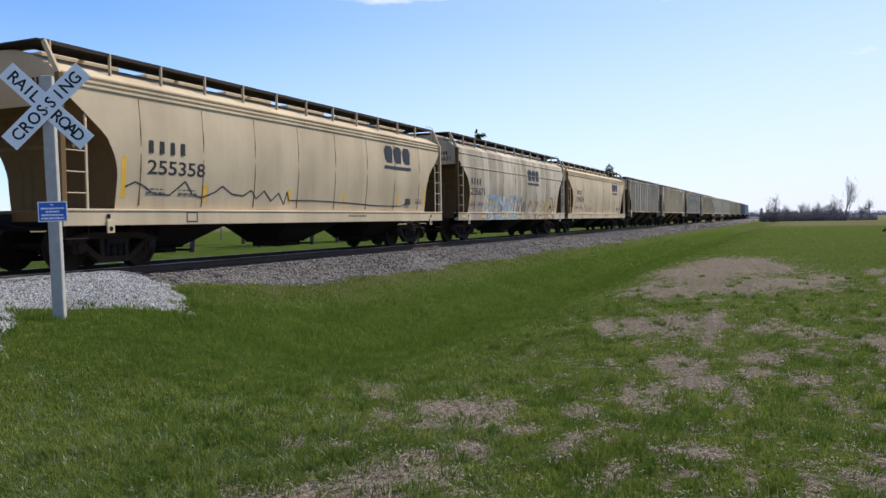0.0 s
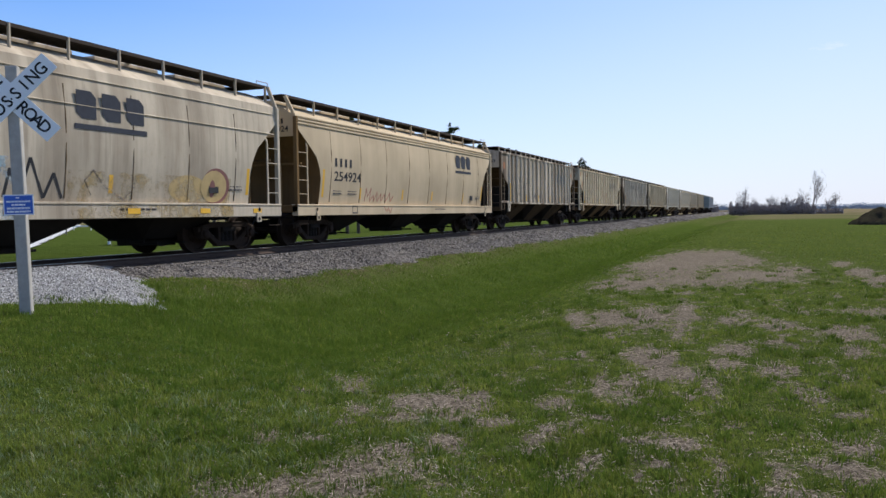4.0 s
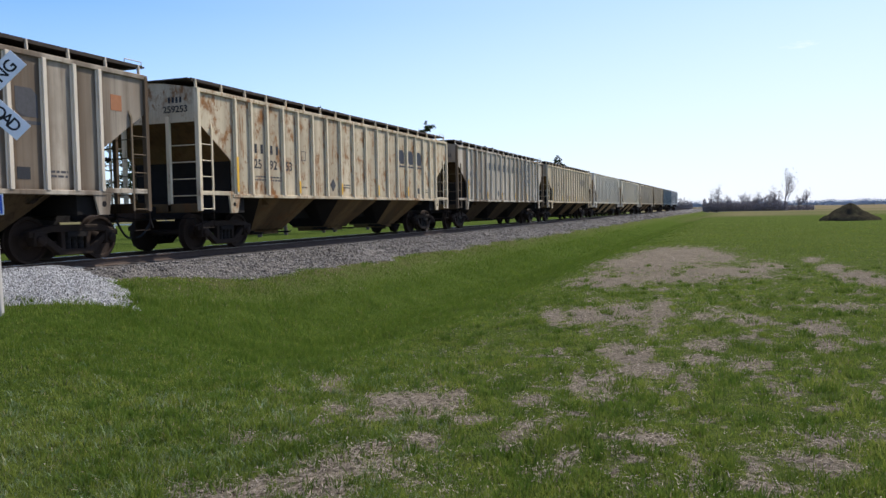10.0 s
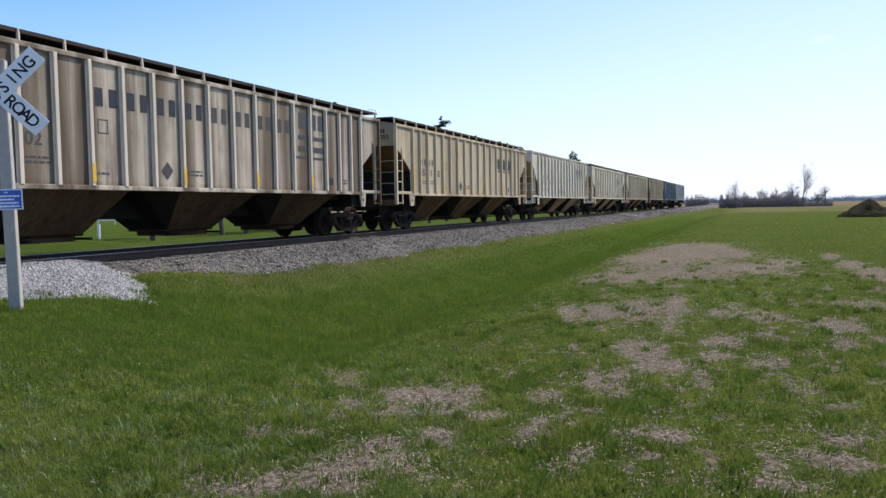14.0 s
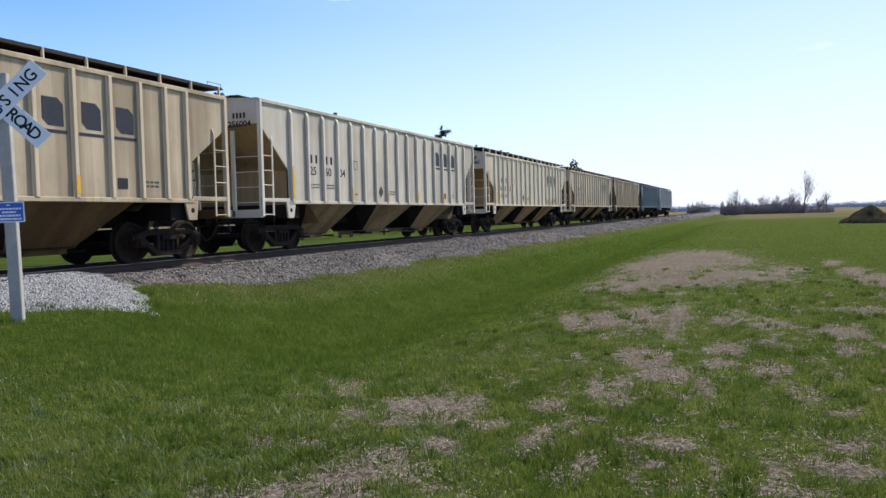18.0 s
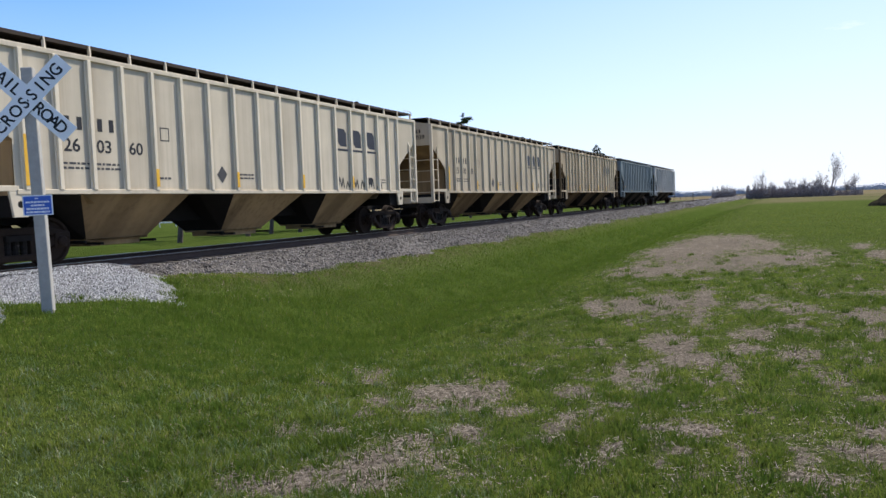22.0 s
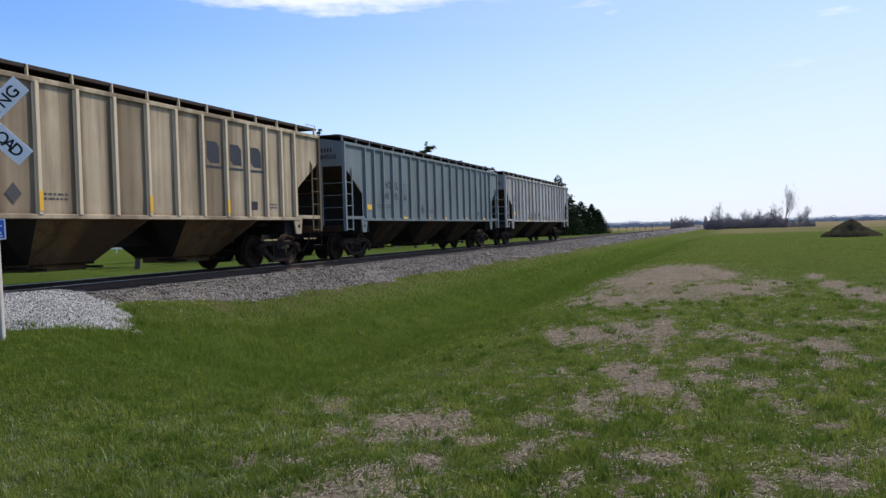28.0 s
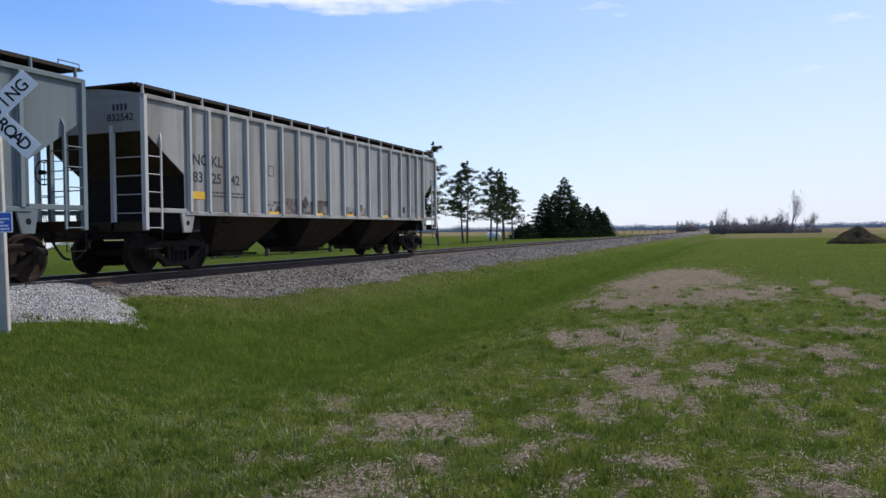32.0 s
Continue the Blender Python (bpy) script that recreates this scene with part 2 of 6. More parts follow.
# ---------- mesh helpers ----------
class Shape:
    """A growing list of corners and faces."""

    def __init__(self):
        self.v, self.f = [], []

    def add(self, verts, faces):
        k = len(self.v)
        self.v += [tuple(p) for p in verts]
        self.f += [tuple(i + k for i in q) for q in faces]
        return self

    def box(self, x0, x1, y0, y1, z0, z1):
        return self.add([(x0, y0, z0), (x1, y0, z0), (x1, y1, z0), (x0, y1, z0), (x0, y0, z1), (x1, y0, z1), (x1, y1, z1), (x0, y1, z1)],
                        [(0, 3, 2, 1), (4, 5, 6, 7), (0, 1, 5, 4), (1, 2, 6, 5), (2, 3, 7, 6), (3, 0, 4, 7)])

    def prism(self, poly, x0, x1):
        """A polygon in (y, z), from x0 to x1."""
        n = len(poly)
        area = sum(poly[i][0] * poly[(i + 1) % n][1] - poly[(i + 1) % n][0] * poly[i][1] for i in range(n))
        if area < 0:
            poly = poly[::-1]
        vs = [(x0, y, z) for y, z in poly] + [(x1, y, z) for y, z in poly]
        fs = [tuple(range(n - 1, -1, -1)), tuple(range(n, 2 * n))]
        fs += [(i, (i + 1) % n, n + (i + 1) % n, n + i) for i in range(n)]
        return self.add(vs, fs)

    def bar(self, a, b, w, d, up=(1, 0, 0)):
        """A square bar from a to b, w wide across, d along up."""
        a, b, up = Vector(a), Vector(b), Vector(up)
        t = (b - a).normalized()
        s = t.cross(up)
        s = s.normalized() * (w / 2) if s.length > 1e-5 else Vector((0, w / 2, 0))
        q = s.cross(t).normalized() * (d / 2)
        vs = [p + i * s + j * q for p in (a, b) for i, j in ((-1, -1), (1, -1), (1, 1), (-1, 1))]
        return self.add(vs, [(0, 1, 2, 3), (7, 6, 5, 4), (0, 4, 5, 1), (1, 5, 6, 2), (2, 6, 7, 3), (3, 7, 4, 0)])

    def tube(self, pts, r, n=7, r1=None):
        """A round rod through pts."""
        pts = [Vector(p) for p in pts]
        base = len(self.v)
        m = len(pts)
        for i, p in enumerate(pts):
            t = (pts[min(i + 1, m - 1)] - pts[max(i - 1, 0)]).normalized()
            s = t.cross(Vector((0, 0, 1)) if abs(t.z) < 0.9 else Vector((1, 0, 0))).normalized()
            q = t.cross(s)
            rr = r if r1 is None else r + (r1 - r) * i / (m - 1)
            for k in range(n):
                a = 2 * math.pi * k / n
                self.v.append(tuple(p + s * (rr * math.cos(a)) + q * (rr * math.sin(a))))
        for i in range(m - 1):
            for k in range(n):
                self.f.append((base + i * n + k, base + i * n + (k + 1) % n, base + (i + 1) * n + (k + 1) % n, base + (i + 1) * n + k))
        self.f.append(tuple(base + k for k in range(n - 1, -1, -1)))
        self.f.append(tuple(base + (m - 1) * n + k for k in range(n)))
        return self

    def lathe(self, prof, n=28, axis="x", centre=(0, 0, 0)):
        """A profile of (along, radius) turned round an axis."""
        base, m = len(self.v), len(prof)
        for a, r in prof:
            for k in range(n):
                c, s = r * math.cos(2 * math.pi * k / n), r * math.sin(2 * math.pi * k / n)
                p = (a, c, s) if axis == "x" else (c, s, a) if axis == "z" else (s, a, c)
                self.v.append(tuple(p[i] + centre[i] for i in range(3)))
        for i in range(m - 1):
            for k in range(n):
                self.f.append((base + i * n + k, base + i * n + (k + 1) % n, base + (i + 1) * n + (k + 1) % n, base + (i + 1) * n + k))
        self.f.append(tuple(base + k for k in range(n - 1, -1, -1)))
        self.f.append(tuple(base + (m - 1) * n + k for k in range(n)))
        return self

    def grid(self, rows, shut=False):
        """Rows of points, joined into a sheet."""
        base, n = len(self.v), len(rows[0])
        for r in rows:
            self.v += [tuple(p) for p in r]
        for i in range(len(rows) - 1):
            for k in range(n - (0 if shut else 1)):
                self.f.append((base + i * n + k, base + i * n + (k + 1) % n, base + (i + 1) * n + (k + 1) % n, base + (i + 1) * n + k))
        return self

    def mesh(self, name, material, smooth=False, bevel=0.0):
        me = bpy.data.meshes.new(name)
        me.from_pydata(self.v, [], self.f)
        bm = bmesh.new()
        bm.from_mesh(me)
        bmesh.ops.recalc_face_normals(bm, faces=bm.faces)
        if bevel:
            bmesh.ops.bevel(bm, geom=[e for e in bm.edges if e.is_manifold and e.calc_face_angle(0) > 0.6], offset=bevel, segments=1, affect="EDGES", clamp_overlap=True)
        bm.to_mesh(me)
        bm.free()
        if smooth:
            for p in me.polygons:
                p.use_smooth = True
            me.set_sharp_from_angle(angle=radians(38))
        me.materials.append(material)
        return me


KEPT = {}


def part(name, shape, material, parent, label="", at=(0, 0, 0), smooth=False, bevel=0.0, key=None):
    """One mesh object under a thing or a part; key: share the mesh with the alike pieces."""
    full = (key, material.name) if key else None
    if full and full in KEPT:
        me = KEPT[full]
    else:
        s = shape() if callable(shape) else shape
        me = s.mesh(name, material, smooth, bevel)
        if full:
            KEPT[full] = me
    ob = new(name, me)
    ob.parent = parent
    ob.location = at
    if label:
        ob["label"] = label
    return ob


def thing(name, at, label, category, group="", kind=""):
    ob = new(name)
    ob.empty_display_size = 0.3
    ob.matrix_world = Matrix.Translation(at)
    return tagged(ob, label, category, group, kind)


def solid(name, shape, material, label, category="", group="", kind="", at=(0, 0, 0), smooth=False, bevel=0.0):
    ob = new(name, shape.mesh(name, material, smooth, bevel))
    ob.location = at
    return tagged(ob, label, category, group, kind)


def letters(text, size, depth=0.004, width=1.0):
    """Lettering as a mesh, reading along +x, upright along +z, facing -y."""
    cu = bpy.data.curves.new("letters", "FONT")
    cu.body, cu.size, cu.extrude, cu.resolution_u, cu.offset = text, size, depth, 3, 0.016 * size
    ob = bpy.data.objects.new("letters", cu)
    scene.collection.objects.link(ob)
    bpy.context.view_layer.update()
    me = bpy.data.meshes.new_from_object(ob.evaluated_get(bpy.context.evaluated_depsgraph_get()))
    bpy.data.objects.remove(ob)
    me.transform(Matrix.Diagonal((width, 1, 1, 1)))
    me.transform(Matrix.Rotation(radians(90), 4, "X"))
    return me


# ---------- the lie of the land ----------
TRACK_X = -13.4


def smooth01(a, b, v):
    t = min(1.0, max(0.0, (v - a) / (b - a)))
    return t * t * (3 - 2 * t)


def profile(x):
    """Height across the line, beside the track: far lawn, bed, ditch, field."""
    knots = ((-60, -0.85), (-30, -0.72), (-20.5, -0.75), (-17.3, -0.55), (-9.6, -0.52), (-8.3, -0.92), (-6.5, -1.30), (-5.0, -1.08), (-3.5, -0.66), (-2.3, -0.57), (60, -0.57))
    for (a, za), (b, zb) in zip(knots, knots[1:]):
        if x <= b:
            return za + (zb - za) * smooth01(a, b, x) if x > a else za
    return -0.57


ROAD_P, ROAD_D = Vector((-13.2, 8.6)), Vector((-0.72, 0.694)).normalized()   # the lane's edge on the crossing, and its way
ROAD_N = Vector((ROAD_D.y, -ROAD_D.x))                                      # towards the field


def road_off(x, y):
    """Metres from the lane's edge, towards the field."""
    return (x - ROAD_P.x) * ROAD_N.x + (y - ROAD_P.y) * ROAD_N.y


def ground_z(x, y):
    z = profile(x)
    # the lane's bank fills the ditch near the crossing
    off = road_off(x, y)
    bank = 1 - smooth01(2.6, 7.2, off)
    if -24 < x:
        near = smooth01(-11.5, -1, x)
        level = -0.14 + (-0.62 + 0.14) * near
        z += (level - z) * bank
    else:
        z += (-0.62 - z) * (1 - smooth01(0, 4, off)) * 0.8
    if TRACK_X + 1.8 < x < -8.6:
        # beside the crossing the ballast stays open
        u = x - TRACK_X
        slope = -0.13 - (u - 2.0) * 0.18 if u < 3.95 else -0.48 - (u - 3.95) * 0.75
        k = smooth01(-0.5, 0.5, y - 12.3 + (x + 12.3) * 0.78)
        z += (min(z, slope - 0.10 + max(0.0, u - 3.0) * 0.6) - z) * k
    d = math.hypot(x, y)
    z += (noise.noise((x * 0.35, y * 0.35, 1.7)) * 0.05 + noise.noise((x * 1.3, y * 1.3, 4.1)) * 0.02) * min(1.0, d / 6)
    return z


# ---------- ground ----------
# worn, straw-covered spots: centre x, y, half width, half length, how bare
FAR_SPOTS = ((-2.47, 15.89, 0.68, 1.27, 0.9), (-2.3, 20.94, 1.07, 3.57, 0.95), (-1.63, 24.71, 1.49, 4.29, 0.9), (-1.39, 16.93, 1.12, 1.25, 0.7), (-0.18, 18.43, 0.99, 1.59, 0.85), (0.65, 19.86, 0.45, 1.46, 0.9), (1.96, 22.69, 0.23, 1.41, 0.9), (2.05, 19.43, 0.25, 1.2, 0.95), (2.31, 17.61, 0.34, 1.12, 0.95), (2.63, 16.48, 0.42, 0.97, 0.9))
MID_SPOTS = ((-2.27, 10.27, 0.15, 0.77, 0.8), (-1.84, 10.41, 0.26, 0.72, 0.85), (-1.43, 10.72, 0.26, 1.03, 0.85), (-0.97, 11.18, 0.14, 1.33, 0.85), (-0.9, 9.41, 0.07, 0.57, 0.7), (-0.39, 10.65, 0.19, 0.33, 0.6), (0.2, 10.43, 0.2, 0.36, 0.8), (0.94, 10.04, 0.28, 0.42, 0.85), (0.92, 8.92, 0.15, 0.37, 0.8), (1.42, 12.12, 0.35, 0.47, 0.6))
CENTRE_SPOTS = ((-1.01, 7.96, 0.24, 0.54, 0.95), (-0.73, 7.16, 0.24, 0.33, 0.9), (-0.28, 8.64, 0.19, 0.36, 0.85), (-0.3, 7.78, 0.15, 0.26, 0.75), (0.1, 7.64, 0.16, 0.33, 0.85), (-0.37, 6.69, 0.05, 0.39, 0.75), (-1.23, 6.49, 0.07, 0.52, 0.95), (-1.01, 6.52, 0.08, 0.43, 0.85), (-0.99, 5.94, 0.1, 0.15, 0.85), (-1.0, 5.44, 0.06, 0.09, 0.8), (-1.44, 5.73, 0.14, 0.19, 0.75), (-1.18, 5.38, 0.06, 0.11, 0.6), (-1.9, 6.48, 0.07, 0.18, 0.5), (-2.94, 7.84, 0.06, 0.25, 0.6))
DITCH_SPOTS = ((-2.43, 5.41, 0.18, 0.25, 0.95), (-2.19, 5.41, 0.23, 0.45, 0.95), (-2.36, 4.97, 0.16, 0.14, 0.8), (-2.02, 5.64, 0.09, 0.26, 0.85), (-1.78, 5.08, 0.21, 0.1, 0.85), (-3.18, 5.87, 0.12, 0.31, 0.8), (-3.47, 6.04, 0.12, 0.19, 0.6), (-2.75, 5.07, 0.09, 0.17, 0.85), (-2.69, 4.73, 0.08, 0.07, 0.8), (-2.97, 4.19, 0.06, 0.12, 0.9), (-2.7, 4.27, 0.13, 0.09, 0.85), (-3.58, 5.53, 0.08, 0.13, 0.5))
NEAR_SPOTS = ((-2.1, 4.25, 0.19, 0.1, 0.9), (-1.85, 4.53, 0.09, 0.17, 0.95), (-2.12, 3.93, 0.24, 0.2, 0.98), (-2.11, 3.62, 0.17, 0.21, 1.0), (-1.84, 4.06, 0.09, 0.11, 0.85), (-2.36, 3.64, 0.08, 0.08, 0.75), (-2.41, 3.4, 0.16, 0.13, 1.0), (-2.67, 3.36, 0.1, 0.12, 0.9))
EAST_SPOTS = ((-1.3, 5.04, 0.09, 0.1, 0.85), (-1.34, 4.81, 0.05, 0.13, 0.8), (-0.94, 4.48, 0.05, 0.13, 0.9), (-0.95, 4.2, 0.07, 0.09, 0.85), (-0.68, 4.99, 0.09, 0.1, 0.8), (-0.46, 4.99, 0.13, 0.14, 0.85), (-0.17, 5.54, 0.06, 0.09, 0.6), (-0.18, 4.51, 0.06, 0.22, 0.75), (0.1, 4.65, 0.06, 0.23, 0.75), (0.32, 4.84, 0.08, 0.13, 0.75), (0.54, 5.27, 0.12, 0.28, 0.9), (0.49, 4.72, 0.13, 0.16, 0.95), (0.15, 4.28, 0.17, 0.1, 0.85), (-0.19, 4.18, 0.06, 0.07, 0.7), (0.83, 5.37, 0.08, 0.13, 0.6), (0.41, 6.55, 0.12, 0.36, 0.45))
SPOTS = np.array(FAR_SPOTS + MID_SPOTS + CENTRE_SPOTS + DITCH_SPOTS + NEAR_SPOTS + EAST_SPOTS)


def bare_field(xs, ys):
    """How worn the grass is at many places, 0 to 1."""
    xs, ys = np.asarray(xs, float), np.asarray(ys, float)
    out = np.zeros(len(xs))
    live = np.nonzero((ys > 1.9) & (ys < 60) & (xs > -8) & (xs < 12))[0]
    x, y = xs[live], ys[live]
    grain = 1 / (1 + 0.05 * y)                       # longer waves far out, where the spots are large
    n1 = np.array([noise.noise((a * 3.4 * g, b * 2.6 * g, 9.0)) for a, b, g in zip(x, y, grain)])
    n2 = np.array([noise.noise((a * 11.0 * g, b * 8.5 * g, 3.0)) for a, b, g in zip(x, y, grain)])
    n3 = np.array([noise.noise((a * 26.0 * g, b * 21.0 * g, 6.0)) for a, b, g in zip(x, y, grain)])
    wob = 0.36 * n1 + 0.55 * n2 + 0.50 * n3
    b = np.zeros(len(x))
    for cx, cy, w, d, k in SPOTS:
        h = math.hypot(cx, cy)
        ux, uy = cy / h, -cx / h                     # the spots lie across the slope of the field
        p, q = (x - cx) * ux + (y - cy) * uy, (x - cx) * -uy + (y - cy) * ux
        e = np.clip((1.45 - (np.hypot(p / (w * 1.05), q / (d * 1.1)) + wob * 1.25)) / 0.95, 0, 1)
        b = np.maximum(b, k * e * e * (3 - 2 * e))
    thin = np.clip((0.55 * n1 + 0.8 * n2 + 0.4 * n3 - 0.01) / 0.5, 0, 1) * 0.70
    east = np.clip((x + 3.6 + 0.05 * y) / 2.2, 0, 1) * np.clip((30 - y) / 18, 0, 1)
    out[live] = np.maximum(b, thin * east)
    return out


def lines(stops):
    """Grid lines that widen: (start, step) pairs up to a last stop."""
    out = []
    for (a, step), (b, _) in zip(stops, stops[1:]):
        k = max(1, round((b - a) / step))
        out += [a + (b - a) * i / k for i in range(k)]
    return out + [stops[-1][0]]


def lush(x, y):
    """The rank dark grass of the ditch, 0 to 1."""
    if y < 4 or y > 190:
        return 0.0
    if x < -16:
        return 0.62 + 0.3 * noise.noise((x * 0.22, y * 0.08, 31.0))
    x += 0.5 * noise.noise((x * 0.5, y * 0.25, 21.0)) + 0.35 * noise.noise((x * 1.6, y * 0.9, 23.0))
    return 0.9 * smooth01(-9.3, -7.6, x) * (1 - smooth01(-4.6, -2.6, x))


def ground_material():
    n = Nodes("spring_turf", 0.9)
    n.b.inputs["Specular IOR Level"].default_value = 0.0
    c = n.coord("Object")
    big = n.span(n.noise(c, 0.16, 4), 0.35, 0.65)
    mid = n.span(n.noise(c, 1.1, 5, 0.6), 0.3, 0.7)
    fine = n.noise(c, 22, 6, 0.7)
    green = n.mix(big, (0.103, 0.131, 0.026), (0.123, 0.148, 0.033))
    green = n.mix(n.math("MULTIPLY", mid, 0.55), green, (0.072, 0.102, 0.023))
    green = n.mix(n.span(fine, 0.35, 0.75), (0.058, 0.078, 0.020), green)
    green = n.mix(n.attr("lush"), green, n.mix(mid, (0.040, 0.064, 0.011), (0.066, 0.094, 0.018)))
    straw = n.mix(n.span(n.noise(n.coord("Object", (1, 1, 1), (3, 1, 0)), 30, 7, 0.75), 0.35, 0.7), (0.070, 0.053, 0.039), (0.39, 0.325, 0.245))
    straw = n.mix(n.span(n.noise(c, 2.2, 4), 0.4, 0.7, 0.0, 0.5), straw, (0.155, 0.125, 0.095))
    edge = n.math("ADD", n.attr("bare"), n.math("MULTIPLY", n.math("SUBTRACT", n.noise(c, 11, 7, 0.75), 0.5), 2.2))
    worn = n.span(edge, 0.18, 0.62, 0.0, 0.95)
    col = n.mix(worn, green, straw)
    col = n.mix(n.math("MULTIPLY", n.attr("dry"), n.span(n.noise(c, 3, 5, 0.7), 0.35, 0.65)), col, (0.092, 0.074, 0.042))
    fallow = n.mix(n.span(n.noise(n.coord("Object", (0.3, 1, 1)), 0.09, 5), 0.35, 0.65), (0.20, 0.155, 0.095), (0.135, 0.115, 0.062))
    col = n.mix(n.attr("fallow"), col, fallow)
    n.color(col)
    n.bump(n.math("ADD", fine, n.noise(c, 60, 4, 0.7)), 0.9, 0.04)
    return n.m


M_TURF = ground_material()
gx = lines([(-2600, 500), (-600, 120), (-120, 20), (-60, 1.6), (-24, 0.8), (-12, 0.3), (-4.2, 0.07), (2.4, 0.2), (8, 1.0), (24, 6), (80, 40), (300, 150), (900, 500), (2600, 1)])
gy = lines([(-1500, 500), (-300, 60), (-40, 4), (-6, 0.6), (2, 0.07), (9, 0.14), (14, 0.22), (30, 0.5), (60, 1.5), (110, 5), (240, 20), (600, 120), (1500, 500), (3600, 1)])
gv = [(x, y, ground_z(x, y)) for y in gy for x in gx]
gn = len(gx)
gf = [(j * gn + i, j * gn + i + 1, (j + 1) * gn + i + 1, (j + 1) * gn + i) for j in range(len(gy) - 1) for i in range(gn - 1)]
ground_me = bpy.data.meshes.new("ground")
ground_me.from_pydata(gv, [], gf)
ground_me.polygons.foreach_set("use_smooth", [True] * len(gf))
a_bare = ground_me.attributes.new("bare", "FLOAT", "POINT")
a_bare.data.foreach_set("value", bare_field([p[0] for p in gv], [p[1] for p in gv]).astype(np.float32))
a_fal = ground_me.attributes.new("fallow", "FLOAT", "POINT")


def fallow(x, y):
    """Last year's stubble begins beyond the green field."""
    far = 0.95 * smooth01(100, 128, y + noise.noise((x * 0.03, y * 0.03, 2)) * 14) * smooth01(-11, 2, x) * (0.7 + 0.5 * noise.noise((x * 0.02, y * 0.09, 5)))
    return max(far, smooth01(-95, -140, x) * 0.9 if x < -95 else 0.0, smooth01(230, 300, y))


a_fal.data.foreach_set("value", [fallow(x, y) for x, y, _ in gv])
a_dry = ground_me.attributes.new("dry", "FLOAT", "POINT")
a_dry.data.foreach_set("value", [(smooth01(-11.2, -10.2, x) * (1 - smooth01(-9.5, -8.5, x)) * 0.85) if y > 5 else 0.0 for x, y, _ in gv])
a_lush = ground_me.attributes.new("lush", "FLOAT", "POINT")
a_lush.data.foreach_set("value", [lush(x, y) for x, y, _ in gv])
ground_me.materials.append(M_TURF)
tagged(new("ground", ground_me), "spring grass field with worn straw patches and a roadside ditch", "ground", kind="structure")

# ---------- ballast, ties, rails ----------
def stone_material(name, dark, light, scale):
    n = Nodes(name, 0.9)
    c = n.coord("Object")
    cells = n.voronoi(c, scale)
    grey = n.mix(n.span(n.math("MULTIPLY", cells, 1.0), 0.15, 0.85), dark, light)
    grey = n.mix(n.span(n.noise(c, 1.3, 4), 0.35, 0.7, 0, 0.5), grey, shade(dark, 0.9))
    n.color(grey)
    d = n.voronoi(c, scale, "Distance")
    n.bump(d, 0.9, 0.05)
    return n.m


M_BALLAST = stone_material("grey_crushed_stone", (0.050, 0.042, 0.036), (0.195, 0.172, 0.148), 26)
M_CHIPS = stone_material("pale_limestone_gravel", (0.22, 0.212, 0.20), (0.50, 0.49, 0.465), 46)
M_RAIL = plain("dark_rail_steel", (0.075, 0.053, 0.042), 0.75, 0.0, 0.35, 9)
M_RAILTOP = plain("polished_rail_head", (0.42, 0.41, 0.40), 0.35, 0.9, 0.15, 20)
M_TIE = plain("creosoted_timber", (0.095, 0.080, 0.068), 0.85, 0.0, 0.4, 6)

Y0, Y1 = -90.0, 1400.0
s = Shape()
prof = ((-4.4, -0.62), (-3.6, -0.50), (-1.95, -0.17), (-1.4, -0.16), (0, -0.20), (1.4, -0.16), (2.0, -0.17), (2.9, -0.33), (3.95, -0.56), (4.6, -1.05))
rows = []
for y in lines([(Y0, 20), (-10, 1.0), (4, 0.22), (34, 0.5), (70, 2), (140, 10), (400, 100), (Y1, 1)]):
    fine = 1.0 if -5 < y < 80 else 0.2
    row = []
    for i in range(len(prof) - 1):
        for k in range(4 if i > 5 else 2):
            u = k / (4 if i > 5 else 2)
            x = prof[i][0] + (prof[i + 1][0] - prof[i][0]) * u
            z = prof[i][1] + (prof[i + 1][1] - prof[i][1]) * u
            w = noise.noise((x * 2.5, y * 2.5, 0.3)) * 0.07 + noise.noise((x * 0.6, y * 0.5, 7.3)) * 0.10
            row.append((TRACK_X + x + (w * 0.8 if abs(x) > 2 else 0), y, z + (w * fine if abs(x) > 1.8 else min(0.0, w * 0.2))))
    row.append((TRACK_X + prof[-1][0], y, prof[-1][1]))
    rows.append(row)
s.grid(rows)
ballast = solid("ballast", s, M_BALLAST, "grey crushed stone ballast under the railway track", "ballast", kind="structure", smooth=True)

# loose stones on the near shoulder
rng = np.random.default_rng(4)
n_st = 43000
sy = np.concatenate([5 + 75 * rng.random(n_st - 9000) ** 1.8, rng.uniform(76, 240, 9000)])
sx = TRACK_X + rng.uniform(1.45, 4.45, n_st)
sz = np.interp(sx - TRACK_X, [p[0] for p in prof], [p[1] for p in prof])
for i in range(n_st):
    x = sx[i] - TRACK_X
    sz[i] += noise.noise((x * 2.5, sy[i] * 2.5, 0.3)) * 0.07 + noise.noise((x * 0.6, sy[i] * 0.5, 7.3)) * 0.10 if x > 1.8 else 0
rad = rng.uniform(0.012, 0.030, n_st) * (1 + sy / 70) * np.where(sy > 75.9, 1.7, 1.0)
octa = np.array([(1, 0, 0), (-1, 0, 0), (0, 1, 0), (0, -1, 0), (0, 0, 1), (0, 0, -1)], float)
tri = np.array([(0, 2, 4), (2, 1, 4), (1, 3, 4), (3, 0, 4), (2, 0, 5), (1, 2, 5), (3, 1, 5), (0, 3, 5)])


